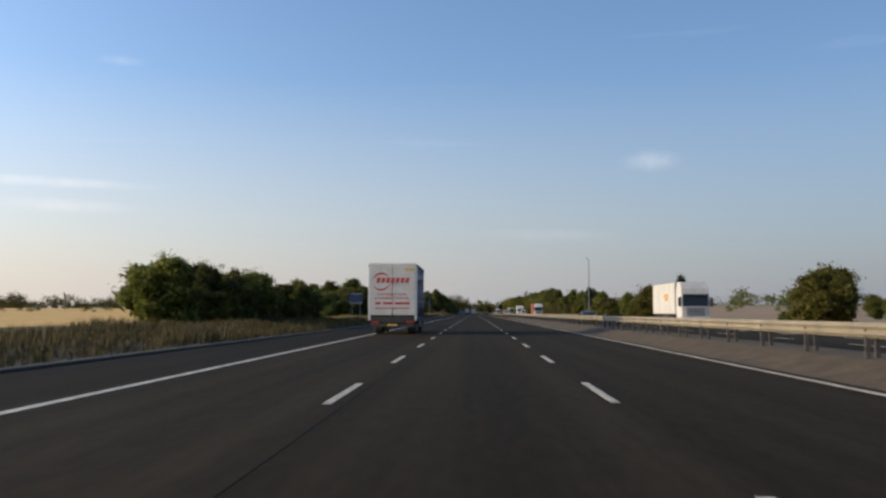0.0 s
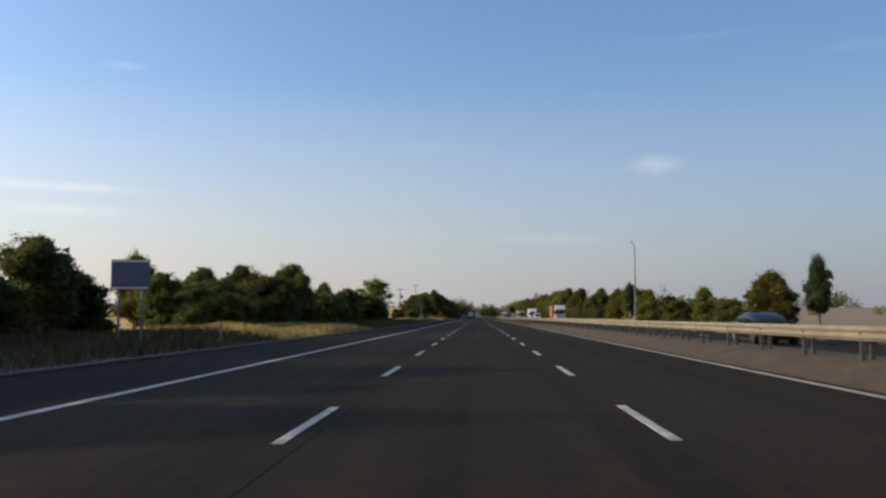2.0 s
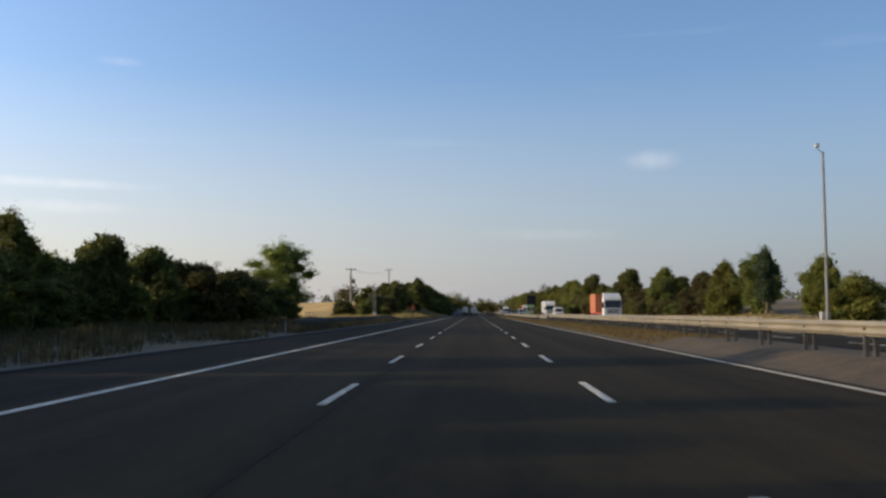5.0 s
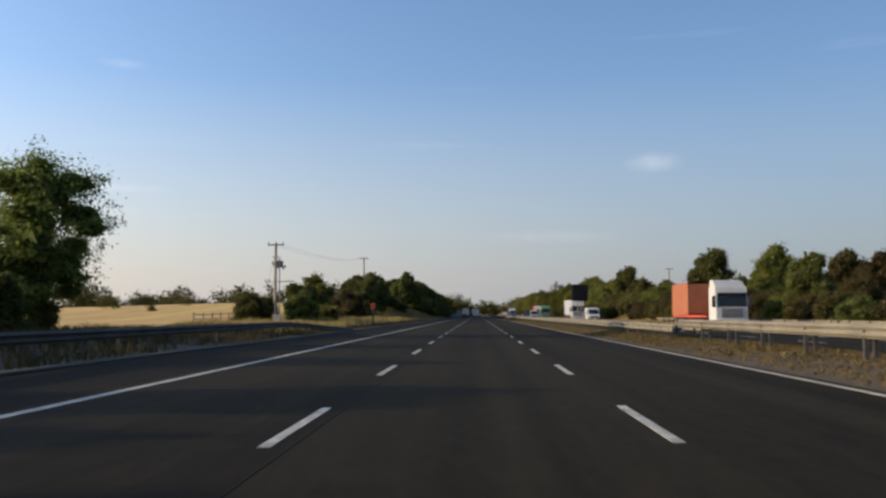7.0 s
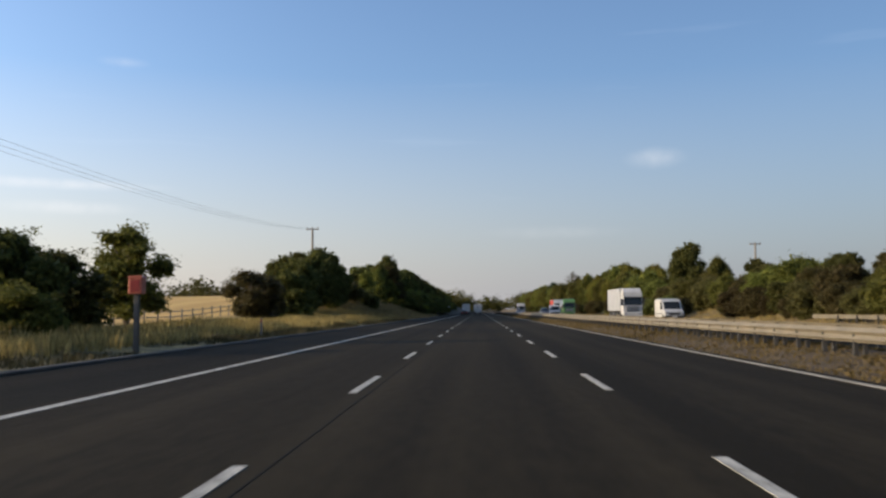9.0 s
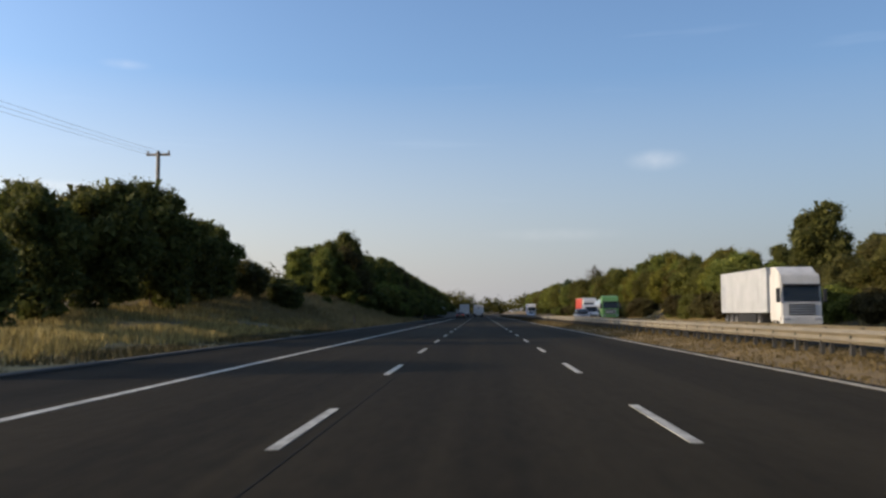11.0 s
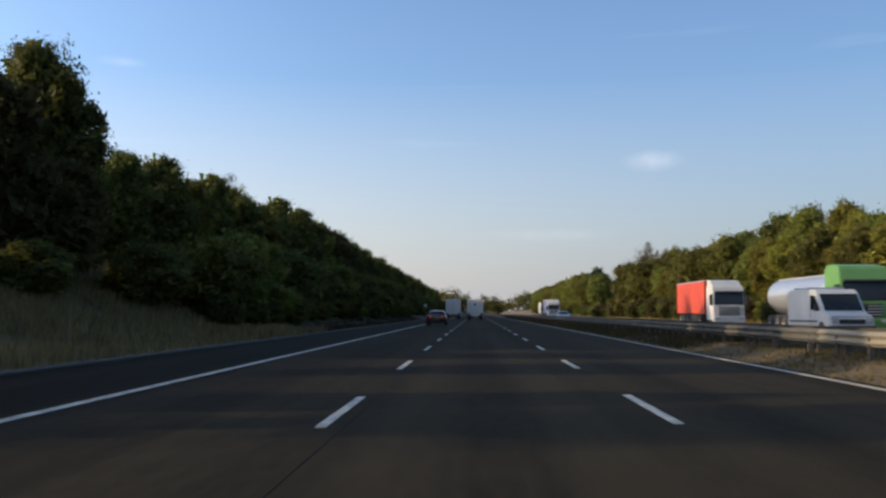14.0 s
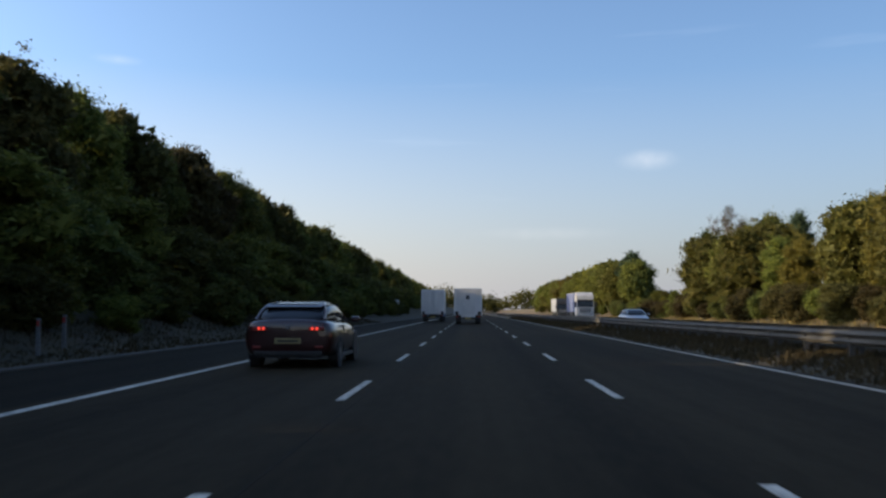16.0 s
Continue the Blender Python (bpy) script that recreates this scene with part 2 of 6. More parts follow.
def asphalt_material(name, a, b):
    """Aggregate grain, long wheel-track wear along the lanes, oil darkening and sealed joints."""
    m, n, l, p = material(name)
    tc = n.new("ShaderNodeTexCoord")

    def noise_fac(scale, detail, stretch=(1, 1, 1)):
        mp = n.new("ShaderNodeMapping")
        mp.inputs["Scale"].default_value = stretch
        l.new(tc.outputs["Object"], mp.inputs["Vector"])
        t = n.new("ShaderNodeTexNoise")
        t.inputs["Scale"].default_value, t.inputs["Detail"].default_value = scale, detail
        l.new(mp.outputs["Vector"], t.inputs["Vector"])
        return t.outputs["Fac"]

    grain = noise_fac(90, 3)
    track = noise_fac(1.1, 4, (1, 0.012, 1))
    patch = noise_fac(0.12, 5, (1, 0.35, 1))
    s1, s2 = n.new("ShaderNodeMath"), n.new("ShaderNodeMath")
    s1.operation = s2.operation = "MULTIPLY_ADD"
    s1.inputs[1].default_value, s2.inputs[1].default_value = 0.42, 0.22
    g = n.new("ShaderNodeMath")
    g.operation = "MULTIPLY"
    g.inputs[1].default_value = 0.18
    # coarse mottling of the chippings, drawn out along the lanes
    mottle = noise_fac(7.0, 6, (1, 0.22, 1))
    both = n.new("ShaderNodeMath")
    both.operation = "ADD"
    l.new(grain, both.inputs[0])
    l.new(mottle, both.inputs[1])
    l.new(both.outputs[0], g.inputs[0])
    l.new(track, s1.inputs[0])
    l.new(g.outputs[0], s1.inputs[2])
    l.new(patch, s2.inputs[0])
    l.new(s1.outputs[0], s2.inputs[2])
    r = n.new("ShaderNodeValToRGB")
    r.color_ramp.elements[0].position, r.color_ramp.elements[0].color = 0.42, (*a, 1)
    r.color_ramp.elements[1].position, r.color_ramp.elements[1].color = 0.58, (*b, 1)
    l.new(s2.outputs[0], r.inputs["Fac"])
    l.new(r.outputs["Color"], p.inputs["Base Color"])
    p.inputs["Roughness"].default_value = 0.9
    p.inputs["Specular IOR Level"].default_value = 0.06
    bp = n.new("ShaderNodeBump")
    bp.inputs["Strength"].default_value, bp.inputs["Distance"].default_value = 0.5, 0.006
    l.new(grain, bp.inputs["Height"])
    l.new(bp.outputs["Normal"], p.inputs["Normal"])
    return m


def glass_material(name, tint):
    m, n, l, p = material(name)
    p.inputs["Base Color"].default_value = (*tint, 1)
    p.inputs["Roughness"].default_value = 0.08
    p.inputs["Transmission Weight"].default_value = 0.25
    p.inputs["IOR"].default_value = 1.35
    return m


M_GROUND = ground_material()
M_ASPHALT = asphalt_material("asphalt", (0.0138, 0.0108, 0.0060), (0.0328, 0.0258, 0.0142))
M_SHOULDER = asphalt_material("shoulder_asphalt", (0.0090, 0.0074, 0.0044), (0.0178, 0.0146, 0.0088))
M_PAINT = surface("road_paint", (0.17, 0.158, 0.125), (0.60, 0.565, 0.47), 6.0, 0.7, 0, 0.3, 55, 0.08, (1, 0.4, 1))
M_EDGE = surface("worn_edge_paint", (0.17, 0.155, 0.12), (0.42, 0.385, 0.305), 4.0, 0.75, 0, 0.3, 45, 0.0, (1, 0.25, 1))
M_SEAM = surface("bitumen_seam", (0.007, 0.006, 0.004), (0.018, 0.015, 0.010), 4.0, 0.9, spec=0.1)
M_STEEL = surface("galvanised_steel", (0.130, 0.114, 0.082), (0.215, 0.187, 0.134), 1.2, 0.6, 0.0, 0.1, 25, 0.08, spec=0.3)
# darker copy of the rail steel, with shade put into its colour
M_STEEL_SHADED = surface("shaded_rail_steel", (0.055, 0.051, 0.043), (0.105, 0.097, 0.08), 1.2, 0.75, 0.0, 0.1, 25, 0.08, spec=0.2)
M_POST = surface("weathered_post_steel", (0.032, 0.030, 0.027), (0.070, 0.066, 0.058), 3.0, 0.75, 0.0, 0.1, 30)
M_POLE = surface("grey_mast_steel", (0.070, 0.074, 0.078), (0.115, 0.12, 0.122), 2.0, 0.6, 0.0)
M_WOODPOLE = surface("weathered_pole_wood", (0.14, 0.125, 0.105), (0.27, 0.24, 0.205), 3.0, 0.85, 0, 0.3, 40, 0.1, (4, 4, 0.4))
M_BARK = surface("bark", (0.05, 0.04, 0.03), (0.13, 0.10, 0.075), 3.0, 0.9, 0, 0.6, 30, 0.1, (3, 3, 0.6))
M_WHITE = surface("white_panel", (0.33, 0.33, 0.315), (0.50, 0.495, 0.475), 0.9, 0.42, 0, 0.03, 20, 0.0, (1, 1, 0.35))
M_WHITE_DIRTY = surface("grimy_white_panel", (0.34, 0.33, 0.31), (0.54, 0.53, 0.505), 0.8, 0.5, 0, 0.04, 14, 0.05, (1.5, 1.5, 0.3))
M_ALU = surface("aluminium_rail", (0.45, 0.46, 0.47), (0.62, 0.62, 0.62), 2.0, 0.4, 0.7)
M_CURTAIN = surface("navy_curtain_vinyl", (0.112, 0.132, 0.222), (0.165, 0.188, 0.298), 0.9, 0.5, 0, 0.15, 9, 0.0, (1, 1, 0.5))
M_SKIRT = surface("navy_skirt_vinyl", (0.024, 0.029, 0.055), (0.048, 0.056, 0.092), 1.3, 0.55, 0, 0.15, 9)
M_LETTER = surface("faded_white_print", (0.22, 0.245, 0.32), (0.40, 0.43, 0.51), 3.5, 0.5, fine=30)
M_RED_LETTER = surface("red_print", (0.26, 0.03, 0.02), (0.38, 0.05, 0.035), 2.0, 0.5)
M_GREY_LETTER = surface("grey_print", (0.30, 0.29, 0.29), (0.40, 0.39, 0.39), 2.0, 0.5)
M_YELLOW = surface("ochre_plate", (0.36, 0.25, 0.03), (0.50, 0.36, 0.06), 3.0, 0.45)
M_BLUE = surface("mid_blue_paint", (0.05, 0.15, 0.36), (0.08, 0.20, 0.44), 2.0, 0.35)
# white cab paint with the blue cast of skylight mixed into the colour
M_CABWHITE = surface("sky_tinted_cab_paint", (0.27, 0.41, 0.60), (0.36, 0.50, 0.68), 1.0, 0.3, 0, 0.02, 10, 0, (1, 1, 1), "Object", 0.3)
M_BLACK = surface("black_plastic", (0.012, 0.012, 0.013), (0.03, 0.03, 0.03), 4.0, 0.55, 0, 0.05)
M_CHASSIS = surface("chassis_black", (0.014, 0.013, 0.012), (0.04, 0.037, 0.032), 2.5, 0.75, 0.1, 0.1, 20)
M_GUARD = surface("grey_side_guard", (0.020, 0.019, 0.018), (0.040, 0.037, 0.034), 2.0, 0.5, 0.3, 0.06)
M_RUBBER = surface("tyre_rubber", (0.012, 0.012, 0.012), (0.028, 0.027, 0.026), 6.0, 0.85, 0, 0.3, 40)
M_RIM = surface("rim_metal", (0.20, 0.20, 0.19), (0.36, 0.35, 0.34), 4.0, 0.4, 0.7)
# the pale sky in the cab windows is put into the base colour
M_CABGLASS = surface("sky_painted_cab_glass", (0.46, 0.55, 0.64), (0.56, 0.65, 0.74), 0.8, 0.10, 0.25)
M_GLASS = glass_material("dark_vehicle_glass", (0.02, 0.024, 0.028))
M_CARRED = surface("dark_red_car_paint", (0.017, 0.0030, 0.0030), (0.026, 0.0048, 0.0045), 1.0, 0.35, 0.0, 0, 60, 0, (1, 1, 1), "Object", 0.8, 0.3)
M_SILVER = surface("silver_car_paint", (0.36, 0.37, 0.39), (0.45, 0.46, 0.47), 1.0, 0.3, 0.5, 0, 60, 0, (1, 1, 1), "Object", 0.6)
M_BRIGHTRED = surface("signal_red_curtain", (0.36, 0.040, 0.022), (0.50, 0.070, 0.036), 0.8, 0.5)
M_ORANGE = surface("orange_container_paint", (0.22, 0.066, 0.026), (0.30, 0.098, 0.040), 0.9, 0.55, 0, 0.05)
M_GREEN = surface("green_lorry_paint", (0.075, 0.19, 0.055), (0.125, 0.26, 0.085), 1.0, 0.35)
M_GREYBODY = surface("grey_trailer_panel", (0.30, 0.31, 0.32), (0.42, 0.43, 0.44), 0.8, 0.45)
M_TAIL = glow("tail_light_lens", (0.7, 0.05, 0.03), 1.3)
M_REFLECT = surface("dull_red_reflector", (0.16, 0.01, 0.008), (0.24, 0.02, 0.012), 5.0, 0.3)
M_LAMP = surface("headlamp_lens", (0.42, 0.43, 0.44), (0.60, 0.60, 0.60), 9.0, 0.12, 0.4)
M_PHONE = surface("orange_phone_box", (0.30, 0.060, 0.028), (0.40, 0.095, 0.045), 3.0, 0.5)
M_SIGNBLUE = surface("blue_sign_face", (0.018, 0.032, 0.07), (0.028, 0.045, 0.09), 2.0, 0.75, spec=0.15)
M_SIGNBACK = surface("grey_sign_back", (0.24, 0.24, 0.24), (0.34, 0.34, 0.33), 2.0, 0.5, 0.3)
L_DARK = leaf_material("hawthorn_leaves", (0.034, 0.043, 0.010), (0.122, 0.127, 0.031))
L_MID = leaf_material("field_maple_leaves", (0.052, 0.064, 0.012), (0.156, 0.157, 0.031))
L_ASH = leaf_material("ash_leaves", (0.058, 0.080, 0.017), (0.165, 0.182, 0.042), 0.45)
L_GOLD = leaf_material("turning_leaves", (0.070, 0.072, 0.011), (0.190, 0.170, 0.028))
L_RUST = leaf_material("rusty_leaves", (0.042, 0.040, 0.013), (0.102, 0.086, 0.027))
L_PINE = leaf_material("pine_needles", (0.020, 0.038, 0.018), (0.052, 0.078, 0.034), 0.2)
L_RESERVE = leaf_material("brown_reserve_grass", (0.046, 0.034, 0.013), (0.125, 0.085, 0.032), 0.3)
# bank, hedge and olive blades hold shade in their darker colours
L_SHADEGRASS = leaf_material("shaded_brown_bank_grass", (0.085, 0.066, 0.028), (0.25, 0.185, 0.078), 0.3)
L_HEDGEGRASS = leaf_material("hedge_shaded_blades", (0.024, 0.023, 0.010), (0.082, 0.066, 0.027), 0.3)
L_OLIVE = leaf_material("shaded_olive_grass", (0.026, 0.021, 0.008), (0.062, 0.048, 0.019), 0.3)
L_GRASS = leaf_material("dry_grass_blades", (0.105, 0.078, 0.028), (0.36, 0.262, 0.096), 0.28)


# ---- mesh helpers ----
def part(name, bm, mat, parent=None, label=""):
    """One mesh object from a bmesh, under a thing or a part."""
    me = bpy.data.meshes.new(name)
    bm.to_mesh(me)
    bm.free()
    me.materials.append(mat)
    ob = new(name, me)
    ob.parent = parent
    return tagged(ob, label)


def thing(name, m, label, category, group=""):
    ob = new(name)
    ob.matrix_world = m
    return tagged(ob, label, category, group)


def box(bm, x0, x1, y0, y1, z0, z1, bevel=0.0, m=None):
    made = bmesh.ops.create_cube(bm, size=1.0)
    vs = made["verts"]
    bmesh.ops.scale(bm, vec=(x1 - x0, y1 - y0, z1 - z0), verts=vs)
    bmesh.ops.translate(bm, vec=((x0 + x1) / 2, (y0 + y1) / 2, (z0 + z1) / 2), verts=vs)
    if bevel:
        es = list({e for v in vs for e in v.link_edges})
        out = bmesh.ops.bevel(bm, geom=es, offset=bevel, segments=2, affect="EDGES", profile=0.6)
        vs = list({v for f in out["faces"] for v in f.verts} | {v for v in vs if v.is_valid})
    if m is not None:
        bmesh.ops.transform(bm, matrix=m, verts=vs)
    return bm


def boxes(*rows, bevel=0.0):
    bm = bmesh.new()
    for r in rows:
        box(bm, *r, bevel=bevel)
    return bm


def rod(bm, a, b, r0, r1=None, seg=8):
    """A tapered round bar from a to b."""
    a, b = Vector(a), Vector(b)
    d = b - a
    m = Matrix.Translation((a + b) / 2) @ d.to_track_quat("Z", "Y").to_matrix().to_4x4()
    bmesh.ops.create_cone(bm, cap_ends=True, segments=seg, radius1=r0, radius2=r0 if r1 is None else r1, depth=d.length, matrix=m)
    return bm


def rods(*rows, seg=8):
    bm = bmesh.new()
    for r in rows:
        rod(bm, *r, seg=seg)
    return bm


def prism(points, axis, lo, hi, bevel=0.0, bm=None):
    """A closed outline in the plane across an axis, drawn out from lo to hi. axis 0: points are (y, z); 1: (x, z); 2: (x, y)."""
    bm = bm or bmesh.new()

    def at(p, v):
        return ((v, p[0], p[1]), (p[0], v, p[1]), (p[0], p[1], v))[axis]
    va = [bm.verts.new(at(p, lo)) for p in points]
    vb = [bm.verts.new(at(p, hi)) for p in points]
    fs = [bm.faces.new(va), bm.faces.new(vb[::-1])]
    for i in range(len(points)):
        j = (i + 1) % len(points)
        fs.append(bm.faces.new((va[j], va[i], vb[i], vb[j])))
    bmesh.ops.recalc_face_normals(bm, faces=fs)
    if bevel:
        bmesh.ops.bevel(bm, geom=list({e for f in fs for e in f.edges}), offset=bevel, segments=2, affect="EDGES")
    return bm


def ring(bm, x0, x1, y, z, profile, seg=24):
    """A body turned about an axle along x: profile rows of (share of the width, radius)."""
    rows = [[bm.verts.new((x0 + (x1 - x0) * s, y + r * math.cos(2 * math.pi * i / seg), z + r * math.sin(2 * math.pi * i / seg))) for i in range(seg)] for s, r in profile]
    for a, b in zip(rows, rows[1:]):
        for i in range(seg):
            bm.faces.new((a[i], a[(i + 1) % seg], b[(i + 1) % seg], b[i]))
    bm.faces.new(rows[0][::-1])
    bm.faces.new(rows[-1])
    return bm


def wheel(parent, x0, x1, y, r):
    """Tyre with rounded shoulders, dished rim and hub; x1 is the outer face."""
    w = part("wheel", ring(bmesh.new(), x0, x1, y, r, [(0, r * 0.55), (0.02, r * 0.92), (0.15, r), (0.85, r), (0.98, r * 0.92), (1.0, r * 0.62), (0.94, r * 0.58)]), M_RUBBER, parent)
    bm = ring(bmesh.new(), x0 + (x1 - x0) * 0.80, x1 - (x1 - x0) * 0.02, y, r, [(0, r * 0.56), (0.7, r * 0.60), (1.0, r * 0.56), (0.45, r * 0.46), (0.45, r * 0.22), (0.9, r * 0.18), (1.0, r * 0.1)])
    part("rim", bm, M_RIM, w)
    return w


def smooth(ob, angle=40):
    me = ob.data
    me.shade_smooth()
    me.set_sharp_from_angle(angle=radians(angle))
    return ob


# ---- ground ----
def ease(v, lo, hi):
    k = min(1.0, max(0.0, (v - lo) / (hi - lo)))
    return k * k * (3 - 2 * k)


def ground_z(x, y):
    z = -0.05
    if x < -9.2:
        d = -9.2 - x
        cut = ease(y, 330, 420)
        z += cut * ((4.1 + 1.1 * ease(y, 450, 490)) * ease(d, 0.3, 14) - 2.4 * ease(d, 30, 140)) + (1 - cut) * 0.25 * ease(d, 0.5, 4)
        z += 0.12 * noise.noise(Vector((x * 0.3, y * 0.12, 0))) * ease(d, 0.3, 3)
    elif x > 25.1:
        d = x - 25.1
        bank = ease(y, 200, 300)
        z += bank * (2.6 * ease(d, 0.2, 9) + 1.2 * ease(d, 9, 40)) + 0.15 * noise.noise(Vector((x * 0.25, y * 0.1, 5))) * ease(d, 0.2, 3)
    elif 6.0 < x < 10.1:
        z += 0.06 * ease(x, 6.0, 6.35) + (0.19 + 0.06 * (1 - ease(y, 215, 240))) * ease(x, 6.4, 7.5) * (1 - ease(x, 9.2, 10.1)) + 0.03 * noise.noise(Vector((x, y * 0.4, 2)))
    return z


def steps(rows):
    out = []
    for lo, hi, d in rows:
        n = max(1, round((hi - lo) / d))
        out += [lo + (hi - lo) * i / n for i in range(n)]
    return out + [rows[-1][1]]


def build_ground():
    xs = steps([(-2600, -300, 380), (-300, -70, 38), (-70, -30, 5), (-30, -9.2, 1.3), (-9.2, 6.0, 5.0), (6.0, 10.1, 0.41), (10.1, 25.1, 5.0), (25.1, 45, 1.5), (45, 120, 7.5), (120, 2600, 350)])
    ys = steps([(-400, -20, 95), (-20, 620, 3.2), (620, 1000, 19), (1000, 4200, 400)])
    vs = [(x, y, ground_z(x, y)) for y in ys for x in xs]
    w = len(xs)
    fs = [(j * w + i, j * w + i + 1, (j + 1) * w + i + 1, (j + 1) * w + i) for j in range(len(ys) - 1) for i in range(w - 1)]
    me = bpy.data.meshes.new("ground")
    me.from_pydata(vs, [], fs)
    me.shade_smooth()
    me.materials.append(M_GROUND)
    return tagged(new("ground", me), "dry late-summer verges and stubble fields with low banks", "ground", kind="structure")


build_ground()

# ---- the two carriageways ----
ROAD_END = 1500.0


def slab(name, x0, x1, top, mat, label, category):
    bm = bmesh.new()
    box(bm, x0, x1, -120, ROAD_END, top - 0.25, top)
    return tagged(part(name, bm, mat), label, category, kind="structure")


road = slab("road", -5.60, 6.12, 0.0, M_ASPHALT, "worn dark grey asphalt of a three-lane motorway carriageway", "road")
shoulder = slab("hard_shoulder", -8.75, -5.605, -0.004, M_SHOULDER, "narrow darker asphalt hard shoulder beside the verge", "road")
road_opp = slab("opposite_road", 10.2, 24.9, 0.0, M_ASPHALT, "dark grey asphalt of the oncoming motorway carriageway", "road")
kerb = part("kerb", prism([(-9.0, -0.2), (-8.755, -0.2), (-8.755, 0.035), (-8.80, 0.06), (-9.0, 0.06)], 1, -120, ROAD_END), surface("pale_kerb_concrete", (0.028, 0.024, 0.017), (0.062, 0.052, 0.037), 1.0, 0.9, 0, 0.3, 30))
tagged(kerb, "low weathered concrete kerb along the verge", "kerb", kind="structure")


def stripe(x, y0, y1, w, mat=None, parent=road, z=0.0, name="edge_line"):
    bm = bmesh.new()
    box(bm, x - w / 2, x + w / 2, y0, y1, z - 0.01, z + 0.005)
    return part(name, bm, mat or M_PAINT, parent)


stripe(-5.28, -120, ROAD_END, 0.16)
stripe(5.82, -120, ROAD_END, 0.15, M_EDGE)
stripe(10.65, -120, ROAD_END, 0.16, parent=road_opp)
stripe(21.6, -120, ROAD_END, 0.16, parent=road_opp)
stripe(-1.60, -120, ROAD_END, 0.02, M_SEAM, name="joint_seam", z=-0.002)

DASH = bpy.data.meshes.new("lane_dash")
_bm = bmesh.new()
box(_bm, -0.058, 0.058, -3.2, 0.0, -0.01, 0.005)
_bm.to_mesh(DASH)
_bm.free()
DASH.materials.append(M_PAINT)
for k in range(-3, 64):
    for lx, off in ((-1.825, 0.0), (1.825, 0.45)):
        d = new("lane_dash", DASH)
        d.parent = road
        d.location = (lx, 14.52 + 9.0 * k + off, 0)
for k in range(-2, 64):
    for lx, off in ((14.3, 2.0), (17.95, 2.3)):
        d = new("lane_dash", DASH)
        d.parent = road_opp
        d.location = (lx, 14.52 + 9.0 * k + off, 0)


# ---- crash barriers ----
def rail_outline(depth=0.07, h=0.31):
    """A corrugated W-shaped rail in section: (offset, height)."""
    pts = []
    for i in range(13):
        s = i / 12
        pts.append((depth * (0.5 - 0.5 * math.cos(4 * math.pi * s)) , s * h - h / 2))
    return pts


def rail(bm, line, side, z_mid, h=0.30, thick=0.006):
    """A W rail swept along points (x, y, z offset); side is the way its waves bulge."""
    sec = rail_outline(h=h)
    full = [(side * o, z) for o, z in sec] + [(side * (o - thick), z) for o, z in sec[::-1]]
    rows = []
    for x, y, dz in line:
        rows.append([bm.verts.new((x + o, y, z_mid + dz + z)) for o, z in full])
    n = len(full)
    fs = []
    for a, b in zip(rows, rows[1:]):
        for i in range(n):
            fs.append(bm.faces.new((a[i], a[(i + 1) % n], b[(i + 1) % n], b[i])))
    fs += [bm.faces.new(rows[0]), bm.faces.new(rows[-1][::-1])]
    bmesh.ops.recalc_face_normals(bm, faces=fs)
    return bm


def post_mesh(h):
    """A C-section steel post with a spacer block."""
    bm = bmesh.new()
    prism([(-0.05, -0.028), (0.05, -0.028), (0.05, 0.028), (0.04, 0.028), (0.04, -0.018), (-0.04, -0.018), (-0.04, 0.028), (-0.05, 0.028)], 2, -0.3, h, bm=bm)
    me = bpy.data.meshes.new("post")
    bm.to_mesh(me)
    bm.free()
    me.materials.append(M_POST)
    return me


def barrier(name, x, y0, y1, z_mid, label, two_sided, gap=2.4, steel=None, xfun=None, lengths=19.2):
    base = thing(name, pose(0, 0, 0), label, "crash barrier")
    xf = xfun or (lambda y: (x, 0.0))
    y = y0
    while y < y1 - 0.1:
        e = min(y + lengths, y1)
        n = max(1, int((e - y) / 2.4)) if xfun else 1
        line = [(y + (e - y - 0.012) * i / n) for i in range(n + 1)]
        for side, off in (((-1, -0.17), (1, 0.17)) if two_sided else ((1, 0.10),)):
            part("rail", rail(bmesh.new(), [(xf(v)[0] + off, v, xf(v)[1]) for v in line], side, z_mid), steel or M_STEEL, base)
        y = e
    pm = post_mesh(z_mid + 0.12)
    n = int((y1 - y0) / gap)
    for i in range(min(n, 290)):
        v = y0 + 0.6 + i * gap
        for dx, dy in (((-0.16, 0.0), (0.16, 0.28)) if two_sided else ((0.0, 0.0),)):
            if two_sided and i >= 145 and dx > 0:
                continue
            p = new("post", pm)
            p.parent = base
            p.location = (xf(v)[0] + dx, v + dy, min(0.0, xf(v)[1]) - 0.02)
    return base


barrier("central_barrier", 8.0, -40, 236, 0.82, "sunlit galvanised double-sided steel barrier on the central reserve", True, gap=3.2)
barrier("central_barrier", 7.75, 236, 428, 0.62, "galvanised double-sided steel barrier on rows of short posts", True, gap=1.6)
# from Y 428 on the tree shade on the rails is painted in
barrier("central_barrier", 7.75, 428.0, 740, 0.62, "double-sided steel barrier coloured dark for the cutting's shade, in rough grass", True, gap=2.4, steel=M_STEEL_SHADED)
barrier("far_central_barrier", 9.5, 240, 428, 0.62, "pale galvanised steel barrier beside the oncoming carriageway", False, gap=2.4)
barrier("far_central_barrier", 9.5, 428.0, 560, 0.62, "steel barrier coloured dark for shade beside the oncoming carriageway", False, gap=2.4, steel=M_STEEL_SHADED)


def verge_line(y):
    k = ease(y, 248, 265)
    return (-10.3 + 1.35 * k, -0.56 * k)


